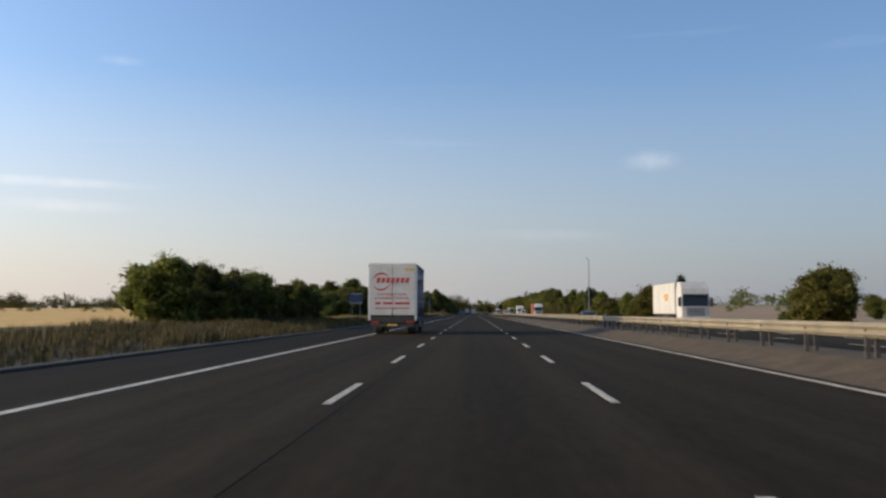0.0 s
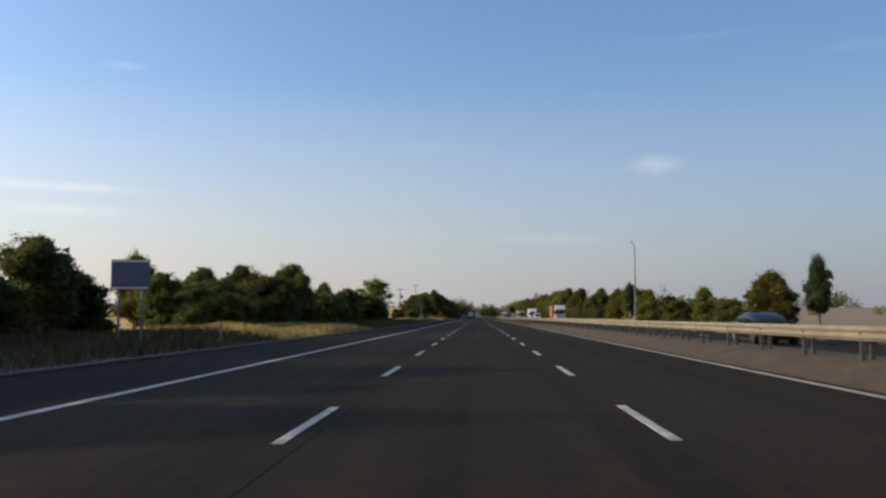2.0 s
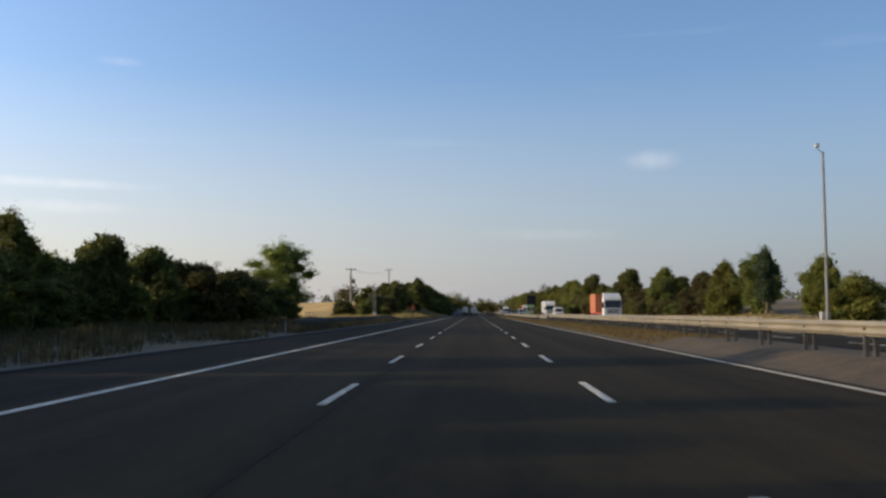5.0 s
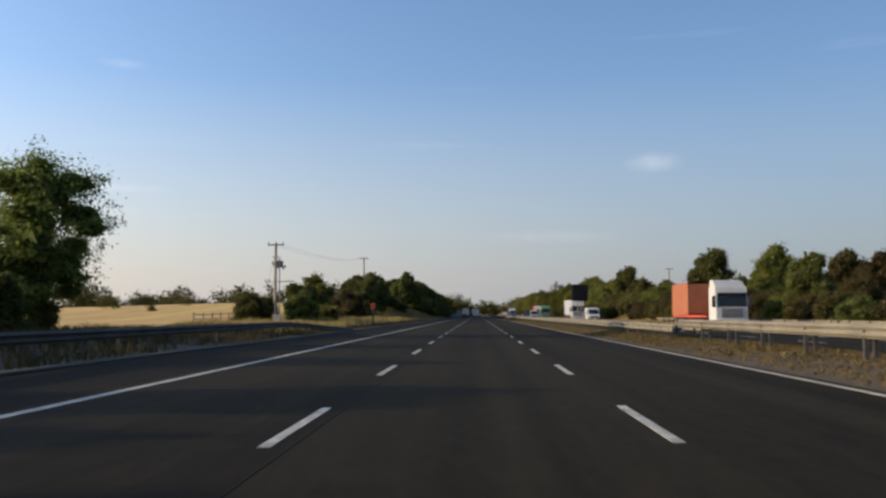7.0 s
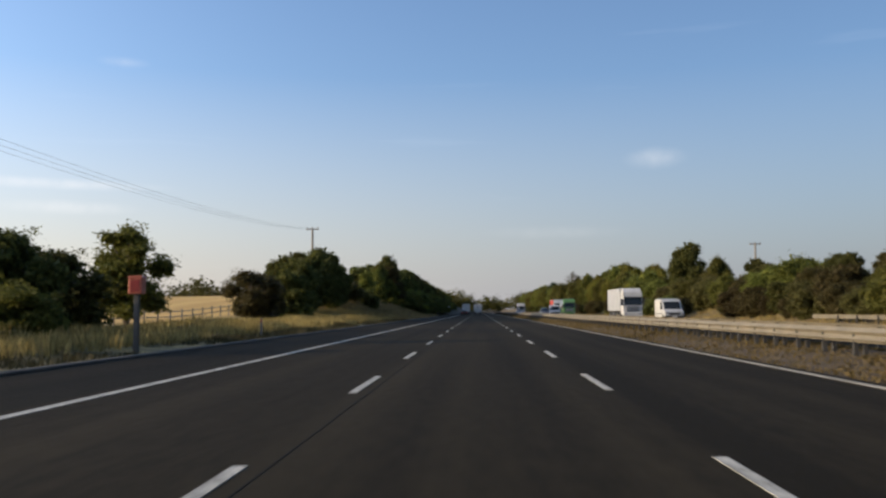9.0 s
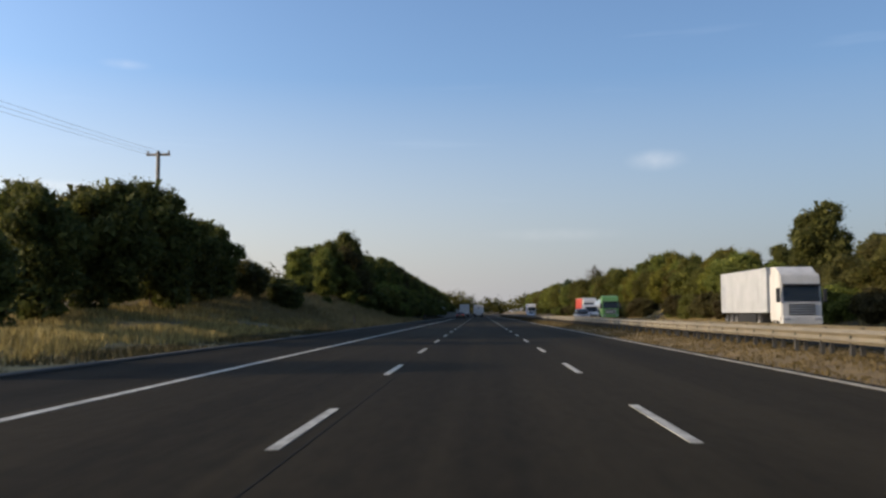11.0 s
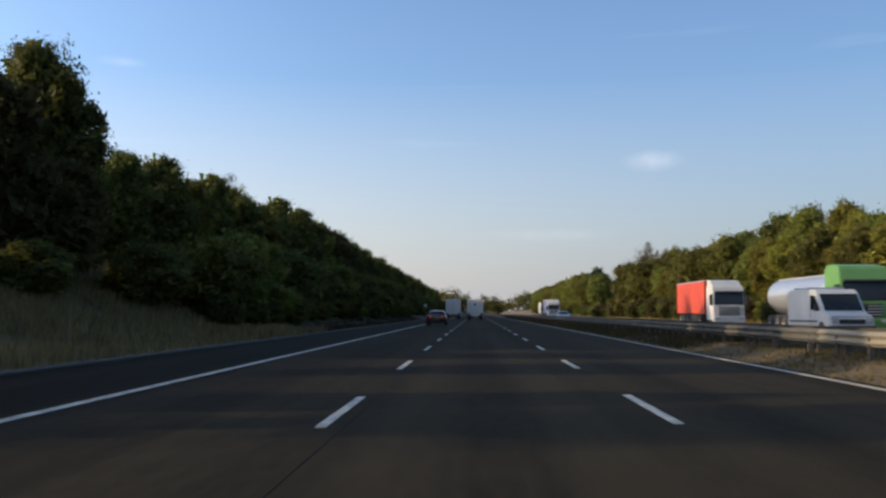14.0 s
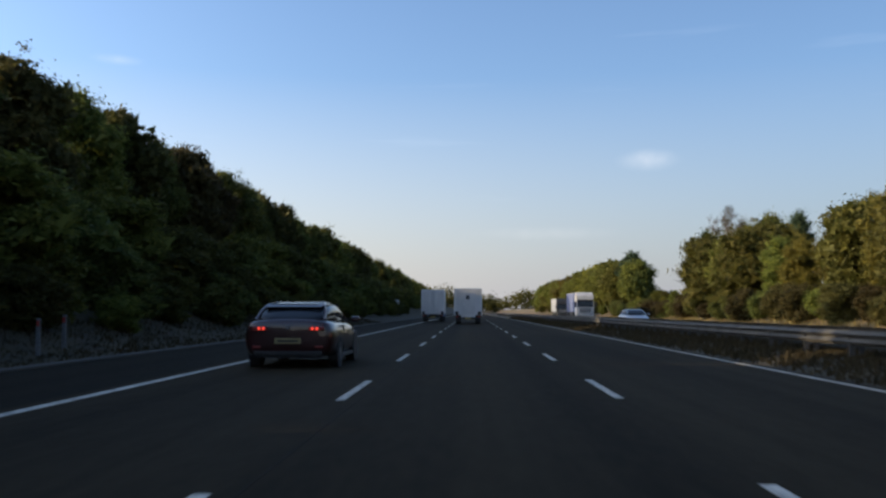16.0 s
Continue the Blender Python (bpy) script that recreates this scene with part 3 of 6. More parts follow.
# the side turned from the sun gets the shade-coloured steel
barrier("verge_barrier", -10.3, 195, 265, 0.60, "galvanised steel verge barrier coloured for its shaded face, with a ramped-down end", False, gap=2.4, steel=M_STEEL_SHADED, xfun=verge_line)
barrier("far_verge_barrier", 25.9, 225, 330, 0.62, "low steel barrier along the far verge", False, gap=3.2)

# ---- trees and bushes ----
def leaf_cloud(name, lobes, count, size, rng, mat, droop=0.0, spread=0.55, core=0.0):
    """Leaf sprays round the shells of many lobes (x, y, z, rx, ry, rz): small pointed leaves in loose clumps, some thrown out as shoots."""
    lob = np.array(lobes)
    area = lob[:, 3] * lob[:, 5]
    per = 26
    clumps = max(1, count // per)
    pick = rng.choice(len(lob), clumps, p=area / area.sum())
    d = rng.normal(size=(clumps, 3))
    d[:, 2] += 0.35
    d /= np.linalg.norm(d, axis=1)[:, None]
    rad = 1 - spread * rng.random(clumps) ** 2.0 + 0.10 * rng.normal(size=clumps)
    # uneven outline: each direction bulges or falls back, and one clump in seven is a shoot
    bump = 0.16 * np.sin(5 * d[:, 0] + 3 * pick) * np.cos(4 * d[:, 2] + pick) + 0.12 * np.sin(9 * d[:, 1] + 2 * pick)
    shoot = (rng.random(clumps) < 0.14) * rng.random(clumps) * 0.42
    heart = lob[pick, :3] + d * lob[pick, 3:6] * (rad + bump + shoot * 0.5)[:, None]
    heart[:, 2] += shoot * lob[pick, 5]
    puff = (size * 1.3 + 0.05 * (lob[pick, 3] + lob[pick, 5]) * (0.7 + 1.3 * rng.random(clumps)) * (1 - 1.2 * shoot))[:, None, None]
    g = rng.normal(size=(clumps, per, 3))
    g[:, :, 2] *= 0.8
    c = (heart[:, None, :] + g * puff).reshape(-1, 3)
    n = 0.8 * g.reshape(-1, 3) + 0.6 * np.repeat(d, per, 0) + 0.8 * rng.normal(size=(clumps * per, 3))
    n /= np.linalg.norm(n, axis=1)[:, None] + 1e-9
    u = np.cross(n, rng.normal(size=n.shape))
    u /= np.linalg.norm(u, axis=1)[:, None] + 1e-9
    v = np.cross(n, u)
    s = size * (0.5 + 1.0 * rng.random(len(c)))[:, None]
    tip = np.zeros_like(c)
    tip[:, 2] = -droop * s[:, 0]
    verts = np.stack([c - u * s - v * s * 0.5, c - u * s * 0.3 + v * s * 0.7, c + u * s * 1.1 + tip], 1).reshape(-1, 3)
    faces = np.arange(len(c) * 3).reshape(-1, 3)
    # leafy hearts of the lobes, torn into loose scraps, so that the crown is not see-through
    V, F = [verts], [faces]
    if core:
        at, n = len(verts), 430
        for x, y, z, rx, ry, rz in lobes:
            p = rng.normal(size=(n, 1, 3))
            p /= np.linalg.norm(p, axis=2)[:, :, None]
            scrap = p * core * (1 + 0.16 * rng.normal(size=(n, 1, 1))) + 0.17 * rng.normal(size=(n, 3, 3))
            V.append((np.array((x, y, z)) + scrap * np.array((rx, ry, rz))).reshape(-1, 3))
            F.append(np.arange(n * 3).reshape(-1, 3) + at)
            at += n * 3
    me = bpy.data.meshes.new(name)
    me.from_pydata(np.concatenate(V).tolist(), [], np.concatenate(F).tolist())
    me.materials.append(mat)
    return me


def trunk_mesh(lobes, height, r, rng, stems=1):
    bm = bmesh.new()
    for s in range(stems):
        ox, oy = (0, 0) if stems == 1 else rng.normal(size=2) * 0.35
        top = lobes[s % len(lobes)]
        mid = Vector((ox * 1.6 + rng.normal() * 0.15, oy * 1.6 + rng.normal() * 0.15, height * 0.36))
        end = Vector((top[0] * 0.6, top[1] * 0.6, height * 0.82))
        rod(bm, (ox, oy, -0.5), mid, r * 1.15, r * 0.72, 7)
        rod(bm, mid, end, r * 0.72, r * 0.2, 6)
        for lb in lobes:
            rod(bm, mid.lerp(end, rng.random() * 0.6), (lb[0], lb[1], lb[2]), r * 0.38, r * 0.09, 5)
    me = bpy.data.meshes.new("trunk")
    bm.to_mesh(me)
    bm.free()
    me.materials.append(M_BARK)
    return me


def plant(name, trunk, crown, label, category, m, group=""):
    base = thing(name, m, label, category, group)
    for nm, me in (("trunk", trunk), ("crown", crown)):
        o = new(nm, me)
        o.parent = base
    return base


KINDS = {}


def make_kind(key, name, category, label, height, width, lobes_n, leaves, size, mat, seed, base=0.18, stems=1, taper=0.35, spread=0.55, trunk_r=None, core=0.72, twigs=0, flat=1.0):
    """A tree or bush about one unit kind: lobes stacked over the height, broader low or high by taper."""
    rng = np.random.default_rng(seed)
    lobes = []
    for i in range(lobes_n):
        k = (i + 0.5) / lobes_n
        # the crown's outline: fullest below the middle, drawn in to a rounded or pointed top
        full = (0.72 + 0.56 * k) if k < 0.5 else (1.0 - taper * ((k - 0.5) / 0.5) ** 1.5)
        rr = width / 2 * (0.40 - 0.10 * k) * (0.75 + 0.5 * rng.random())
        ring_r = max(0.0, width / 2 * full - rr * 0.85) * (0.15 if i == lobes_n - 1 else 0.45 + 0.55 * rng.random() ** 0.6)
        ang = i * 2.4 + 0.8 * rng.random()
        z = height * (base + (1 - base) * (0.10 + 0.82 * k)) - (0.1 * height if i == lobes_n - 1 else 0)
        lobes.append((ring_r * math.cos(ang), ring_r * math.sin(ang), z, rr, rr, min(rr * flat * (0.75 + 0.3 * rng.random()), height * 0.25)))
    for k in (0.3, 0.55, 0.75):
        rr = width / 2 * 0.5 * (1.1 - 0.6 * k)
        lobes.append((0.0, 0.0, height * (base + (1 - base) * k), rr, rr, height * 0.2))
    crown = leaf_cloud("crown", lobes, leaves, size, rng, mat, 0.3, spread, core)
    trunk = trunk_mesh(lobes, height, trunk_r or height * 0.022, rng, stems)
    if twigs:
        bm = bmesh.new()
        bm.from_mesh(trunk)
        for i in range(twigs):
            lb = lobes[i % lobes_n]
            a, e = rng.random() * 6.283, 0.15 + 1.2 * rng.random()
            tip = Vector((math.cos(a) * math.cos(e), math.sin(a) * math.cos(e), math.sin(e)))
            heart = Vector(lb[:3])
            end = heart + Vector((tip.x * lb[3], tip.y * lb[4], tip.z * lb[5])) * (0.95 + 0.35 * rng.random())
            rod(bm, heart, heart.lerp(end, 0.6), 0.022, 0.013, 3)
            for k in range(2):
                rod(bm, heart.lerp(end, 0.6), end + Vector(rng.normal(size=3)) * 0.12 * lb[3], 0.013, 0.005, 3)
        bm.to_mesh(trunk)
        bm.free()
    KINDS[key] = (name, trunk, crown, label, category, height)


make_kind("oak", "tree", "tree", "broad dark-green roadside tree with a dense uneven crown", 10.5, 8.5, 16, 15000, 0.100, L_DARK, 1, base=0.02, taper=0.6)
make_kind("maple", "tree", "tree", "mid-green field maple with a full rounded crown", 9.5, 7.0, 15, 14000, 0.095, L_MID, 2, base=0.02, taper=0.65)
make_kind("gold", "tree", "tree", "yellowing broadleaf tree catching warm low sun", 9.5, 6.5, 15, 14000, 0.095, L_GOLD, 3, base=0.02, taper=0.7)
make_kind("rust", "tree", "tree", "rusty brown-green thorn tree in late summer leaf", 7.5, 6.5, 14, 12500, 0.085, L_RUST, 4, base=0.02, taper=0.55)
make_kind("ash", "tree", "tree", "tall light-crowned ash tree with sky showing through", 10.5, 10.0, 24, 27000, 0.085, L_ASH, 5, base=0.05, spread=0.6, core=0.30, taper=0.5, flat=0.62)
make_kind("pine", "conifer", "tree", "dark conifer with a ragged pointed crown", 11, 5.0, 15, 12000, 0.090, L_PINE, 6, taper=0.9)
make_kind("bush", "bush", "bush", "dense dark hawthorn bush on the verge", 4.4, 5.2, 12, 10500, 0.070, L_DARK, 7, base=0.0, stems=3, taper=0.45)
make_kind("shrub", "bush", "bush", "green scrubby bush beside the motorway", 4.0, 5.0, 12, 10000, 0.070, L_MID, 8, base=0.0, stems=3, taper=0.5)
make_kind("rustbush", "bush", "bush", "reddish-brown dry bush on the bank", 4.6, 5.6, 12, 10000, 0.070, L_RUST, 9, base=0.0, stems=3, taper=0.5)
make_kind("twiggy", "bush", "bush", "spreading half-bare twiggy bush", 4.6, 5.8, 12, 8500, 0.065, L_RUST, 10, base=0.0, stems=5, spread=0.6, trunk_r=0.05, core=0.55, twigs=220, taper=0.35)
make_kind("young", "tree", "tree", "slim young tree with feathery foliage", 5.2, 3.6, 12, 9000, 0.070, L_MID, 11, base=0.04, spread=0.7, core=0.5, taper=0.4)
make_kind("bare", "tree", "tree", "thin-leaved tree with bare upper twigs", 10.5, 6.0, 16, 3600, 0.080, L_RUST, 12, spread=0.8, trunk_r=0.13, core=0.0, twigs=180)

# coarser crowns for trees that stay far off
for far, near in (("far_oak", "oak"), ("far_maple", "maple"), ("far_gold", "gold")):
    nm, _, _, lb, ct, _ = KINDS[near]
    make_kind(far, nm, ct, lb, 9.5, 7.5, 12, 4200, 0.22, {"oak": L_DARK, "maple": L_MID, "gold": L_GOLD}[near], 40 + len(KINDS), base=0.02, taper=0.65)

PRNG = random.Random(5)


def put(kind, x, y, h, wide=1.0, group="", dz=0.0):
    if y > 615:
        kind = {"gold": "far_gold", "maple": "far_maple", "shrub": "far_maple"}.get(kind, "far_oak") if kind != "pine" else kind
    name, trunk, crown, label, category, H = KINDS[kind]
    s = h / H
    m = Matrix.LocRotScale((x, y, ground_z(x, y) - 0.05 + dz), Euler((0, 0, PRNG.random() * 6.283)), (s * wide, s * wide, s))
    return plant(name, trunk, crown, label, category, m, group)


# left verge hedge, then the field gap
y = 58.0
while y < 157:
    k = PRNG.random()
    if 97 < y < 115:
        # a gap through which the low sun reaches the verge
        y += 4.5
        continue
    put("bush" if k < 0.5 else "shrub" if k < 0.8 else "oak", -18.5 - 3.0 * PRNG.random(), y, (3.5 if y < 136 else 4.0) + 1.3 * PRNG.random(), 1.15, "verge hedge")
    if PRNG.random() < 0.55:
        put("oak" if PRNG.random() < 0.6 else "maple", -23.5 - 3 * PRNG.random(), y + 2, (4.4 if y < 136 else 5.2) + 1.3 * PRNG.random(), 1.0, "verge hedge")
    y += 4.2 + 2.2 * PRNG.random()
for kind, x, y, h, wide in (
        ("ash", -22.3, 245, 9.4, 1.05), ("shrub", -22.0, 244.5, 2.2, 1.3), ("shrub", -24.0, 246, 2.4, 1.2), ("oak", -22.5, 161, 7.4, 1.05), ("bush", -19.6, 166, 3.9, 1.2), ("maple", -22.2, 170, 4.9, 1.1), ("bush", -20.2, 176, 4.2, 1.25), ("shrub", -21.5, 181, 4.4, 1.2), ("maple", -22.6, 186, 6.0, 1.0), ("oak", -20.5, 192, 5.4, 1.05), ("oak", -20, 198, 5.2, 1.05), ("bush", -18.6, 203, 4.6, 1.2), ("bush", -18.8, 211, 4.4, 1.2), ("bush", -21, 221, 4.6, 1.3), ("bush", -21.8, 230, 4.7, 1.4), ("oak", -19.5, 152, 5.6, 0.95), ("bush", -26.5, 241, 3.6, 1.1), ("bush", -24, 226, 3.8, 1.2), ("bush", -22.5, 206, 4.4, 1.2), ("shrub", -23.5, 190, 4.6, 1.2),
        ("bush", -20.6, 281, 3.0, 1.15), ("shrub", -20.5, 287, 2.7, 1.1), ("bush", -17.4, 291, 4.3, 1.1), ("bush", -16.2, 283.5, 2.9, 1.2), ("shrub", -14.6, 287, 1.9, 1.3), ("bush", -18.9, 298, 4.0, 1.25), ("young", -19.7, 308.5, 6.2, 1.35),
        # the trees near x -23 are an added back row that deepens the road's shade
        ("twiggy", -19.4, 335.5, 4.6, 1.15), ("shrub", -19.0, 342, 1.7, 0.9), ("bush", -19.4, 350, 4.9, 1.1), ("oak", -20.0, 357, 6.4, 1.0), ("oak", -19.6, 364, 7.2, 1.0), ("oak", -19.8, 371, 7.9, 1.0), ("oak", -20.0, 378, 6.2, 1.0), ("oak", -22.8, 360.5, 6.6, 1.0), ("oak", -23, 367.5, 7.0, 1.0), ("oak", -23, 374.5, 7.0, 1.0), ("maple", -23.2, 381, 6.2, 1.05), ("oak", -20.4, 384, 6.0, 1.15), ("bush", -19.5, 389.5, 3.2, 1.2), ("twiggy", -19.0, 389, 3.4, 1.2), ("bush", -17.2, 396, 2.5, 1.4), ("bush", -16.4, 392, 2.2, 1.4), ("bush", -22, 402, 2.4, 1.2)):
    put(kind, x, y, h, wide)
# low growth that closes the hedge's foot
y = 60.0
while y < 238:
    if 97 < y < 115:
        y = 115.0
    put("bush" if PRNG.random() < 0.6 else "shrub", -17.6 - 1.6 * PRNG.random() - (1.6 if y > 150 else 0), y, 1.9 + 1.1 * PRNG.random(), 1.3, "verge hedge")
    y += 3.2 + 1.2 * PRNG.random()
for kind, x, y, h, wide in (
        # oaks at x -24 are added behind to block light streaks on the road
        ("young", -19.8, 413.6, 5.3, 1.1), ("bush", -19.6, 416.3, 2.3, 1.0), ("bush", -16.7, 414, 1.0, 1.3), ("maple", -18.6, 422.5, 4.9, 1.15), ("maple", -19.6, 428, 6.0, 1.0), ("maple", -20.0, 433, 7.4, 1.0), ("oak", -24, 432, 5.4, 0.9), ("oak", -24, 438, 6.4, 1.0), ("shrub", -16.8, 431, 1.6, 1.2), ("rust", -18.6, 438.5, 7.6, 0.95), ("maple", -17.6, 434.5, 5.0, 1.1), ("bush", -15.6, 437, 2.2, 1.3), ("oak", -19.2, 445, 10.0, 0.74), ("rust", -17.0, 442, 5.2, 1.1), ("oak", -23.0, 441, 7.0, 0.9), ("bush", -15.0, 446, 3.0, 1.3), ("bare", -21.3, 480.8, 8.4, 0.8), ("gold", -19.0, 464, 5.8, 1.0), ("gold", -18.6, 481, 6.8, 1.0)):
    put(kind, x, y, h, wide, "cutting trees")
# the long dark tree belt on the left cutting
y = 449.0
while y < 830:
    k = PRNG.random()
    put("oak" if k < 0.45 else "maple" if k < 0.7 else "rust" if k < 0.8 else "bare" if k < 0.88 else "oak", -19.0 - 1.5 * PRNG.random(), y, (6.1 if y < 490 else 7.0 if y < 560 else 6.8) + 1.3 * PRNG.random(), 0.95, "cutting trees")
    if y < 640:
        put("shrub" if k < 0.3 else "bush", -12.3 - 0.8 * PRNG.random(), y + 1, 1.2 + 0.9 * PRNG.random(), 1.35, "cutting trees")
        put("bush" if k < 0.6 else "shrub", -13.2 - 0.6 * PRNG.random(), y + 3.6, 1.8 + 0.9 * PRNG.random(), 1.35, "cutting trees")
    put("bush" if k < 0.6 else "shrub", -14.6 - 1.6 * PRNG.random(), y + 2.5, 3.4 + 1.3 * PRNG.random(), 1.25, "cutting trees")
    # back row left unbroken up to Y 480, added to keep the road shaded
    if PRNG.random() < 0.6 or y < 480:
        put("oak", -25 - 3 * PRNG.random(), y + 1, (6.0 if y < 490 else 7.2) + 1.4 * PRNG.random(), 1.0, "cutting trees")
    y += (4.6 if y < 620 else 7.0) + 1.8 * PRNG.random()

# right side: scattered field trees first, then a thickening belt on the bank
for kind, x, y, h, wide in (
        ("shrub", 32.5, 77, 5.2, 1.15), ("young", 62, 132, 4.6, 1.3), ("oak", 85, 190, 5.5, 1.2), ("bush", 36, 96, 1.6, 1.4), ("pine", 37, 148, 7.6, 1.0), ("maple", 31, 144, 5.8, 1.35), ("bush", 34, 152, 4.2, 1.3),
        ("bush", 33, 166, 3.6, 1.3), ("maple", 34, 181, 5.5, 1.1), ("bush", 33, 192, 4.0, 1.3), ("rust", 34, 204, 4.8, 1.1), ("shrub", 33, 216, 4.2, 1.2), ("maple", 35, 228, 6.2, 1.0), ("pine", 33.5, 239, 7.6, 0.9), ("oak", 35, 246, 7.2, 1.05), ("maple", 33.5, 254, 6.6, 1.0), ("shrub", 32.0, 250, 3.6, 1.2)):
    put(kind, x - 2.5 if x < 60 else x, y, h, wide)
for kind, x, y, h, wide in (("oak", 30.5, 277, 6.2, 0.95), ("oak", 31.7, 312, 8.6, 0.95), ("maple", 36.3, 303, 6.8, 1.1), ("oak", 38.4, 413, 10.4, 0.9), ("pine", 35.5, 650, 11.2, 1.7), ("oak", 36, 644, 9.0, 1.1), ("oak", 34.5, 657, 9.6, 1.1), ("bare", 37.0, 588, 13.6, 0.9), ("bare", 39, 594, 12.5, 0.9), ("pine", 44, 520, 10, 1.1)):
    put(kind, x - 2.5, y, h, wide, "bank trees")
y = 266.0
while y < 860:
    k = PRNG.random()
    if y < 420:
        kind = "rustbush" if k < 0.45 else "shrub" if k < 0.7 else "rust"
        put(kind, 29.5 + 2.5 * PRNG.random(), y, (2.4 if y < 330 else 3.2) + 1.5 * PRNG.random(), 1.2, "bank trees")
        put("rust" if k < 0.4 else "oak" if k < 0.7 else "maple", 36 + 5 * PRNG.random(), y + 3, (4.2 if y < 330 else 3.9 if y < 384 else 5.4) + 1.8 * PRNG.random(), 1.05, "bank trees")
    else:
        kind = "gold" if k < 0.35 else "maple" if k < 0.7 else "shrub"
        put(kind, 30.5 + 2.5 * PRNG.random(), y, (4.0 if y < 452 else 5.6 if y < 500 else 6.6 if y < 592 else 1.9 if y < 636 else 9.4) + (1.2 if 592 < y < 636 else 2.4) * PRNG.random(), 1.15, "bank trees")
        bx, bh, br = (37, 6.6, 2.2) if y < 452 else (38, 8.0, 2.2) if y < 500 else (39, 9.6, 3.0) if y < 618 else (40, 2.6, 1.0) if y < 684 else (36, 9.6, 2.2)
        put("gold" if k < 0.35 else "maple" if k < 0.65 else "oak" if k < 0.9 else "pine", bx + 5 * PRNG.random(), y + 3, bh + br * PRNG.random(), 1.0, "bank trees")
        if k < 0.8 and not 450 < y < 466:
            put("rustbush" if k < 0.3 else "shrub" if k < 0.6 else "bush", 27.2 + 1.8 * PRNG.random(), y + 1.5, 1.5 + 1.8 * PRNG.random(), 1.3, "bank trees")
    y += (5.2 if y < 620 else 8.0) + 2.5 * PRNG.random()


# low scrub along the foot of the far bank
y = 262.0
while y < 640:
    k = PRNG.random()
    if 363 < y < 379 or 451 < y < 467:
        # dry grass shows between the bushes
        y += 4.0
        continue
    put("rustbush" if k < 0.6 else "bush" if k < 0.8 else "shrub", 27.2 + 1.3 * PRNG.random(), y, 1.8 + 1.5 * PRNG.random(), 1.3, "bank trees")
    y += 3.0 + 1.4 * PRNG.random()


def far_wood(name, x0, x1, y0, y1, count, h, seed, mat, label):
    """A far hedge or wood of joined leaf clumps."""
    rng = np.random.default_rng(seed)
    lobes = []
    for i in range(count):
        k = rng.random()
        hh = h * (0.45 + 0.9 * rng.random() ** 2)
        px, py = x0 + (x1 - x0) * k, y0 + (y1 - y0) * k + rng.normal() * 12
        lobes.append((px, py, ground_z(px, py) + hh * 0.45, hh * 0.9, hh * 0.9, hh * 0.55))
    me = leaf_cloud(name, lobes, count * 238, h * 0.085, rng, mat)
    return tagged(new(name, me), label, "woodland", kind="stuff")


far_wood("far_hedge", -700, -40, 640, 560, 150, 7, 21, L_DARK, "dark hedge and trees far across the stubble field")
far_wood("far_hedge", -420, -60, 395, 372, 90, 2.2, 22, L_DARK, "low dark hedgerow at the end of the field")
far_wood("far_wood", -900, -160, 1100, 1250, 110, 14, 23, L_DARK, "distant wood on the horizon")
far_wood("far_wood", 70, 900, 560, 420, 130, 8, 24, L_DARK, "distant trees behind the ploughed field")
far_wood("far_wood", -60, 260, 1450, 1380, 90, 16, 25, L_MID, "distant wood closing the end of the road")
far_wood("far_hedge", 60, 500, 250, 235, 90, 3.0, 26, L_DARK, "low hedge between brown fields")


def grass(name, zones, seed, label, mat=None):
    """Dry standing grass: bent blades in clumps, joined."""
    rng = np.random.default_rng(seed)
    V, F = [], []
    for x0, x1, y0, y1, count, h in zones:
        xs, ys = x0 + (x1 - x0) * rng.random(count), y0 + (y1 - y0) * rng.random(count)
        for x, y in zip(xs, ys):
            thick = noise.noise(Vector((x * 0.35, y * 0.16, seed)))
            if thick < (-0.26 if h > 0.52 or h < 0.5 and h > 0.25 else -0.7):
                continue
            z = ground_z(x, y)
            tall = 0.5 + 0.9 * min(1.0, max(0.0, thick + 0.25))
            for _ in range(5):
                bx, by = x + rng.normal() * 0.14, y + rng.normal() * 0.14
                a, hh, w = rng.random() * 6.283, h * tall * (0.5 + 0.8 * rng.random()), 0.009 + 0.009 * rng.random()
                lx, ly = rng.normal() * 0.22 * hh, rng.normal() * 0.22 * hh
                cx, cy = math.cos(a) * w, math.sin(a) * w
                i = len(V)
                V += [(bx - cx, by - cy, z - 0.03), (bx + cx, by + cy, z - 0.03), (bx + lx * 0.4 + cx, by + ly * 0.4 + cy, z + hh * 0.6), (bx + lx * 0.4 - cx, by + ly * 0.4 - cy, z + hh * 0.6), (bx + lx, by + ly, z + hh)]
                F += [(i, i + 1, i + 2, i + 3), (i + 3, i + 2, i + 4)]
    me = bpy.data.meshes.new(name)
    me.from_pydata(V, [], F)
    me.materials.append(mat or L_GRASS)
    return tagged(new(name, me), label, "grass", kind="stuff")


# straw blades on the sunlit stretches, shade-coloured blades on the others
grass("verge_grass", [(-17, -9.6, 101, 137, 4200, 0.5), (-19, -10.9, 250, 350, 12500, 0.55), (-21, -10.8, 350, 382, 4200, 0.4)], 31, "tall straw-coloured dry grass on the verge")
grass("hedge_grass", [(-17, -9.6, 4, 101, 7000, 0.5), (-20, -9.6, 137, 254, 9000, 0.45), (-11.0, -9.3, 250, 384, 3200, 0.26)], 34, "brown-green rough grass coloured for hedge shade, with a brown strip by the kerb", L_HEDGEGRASS)
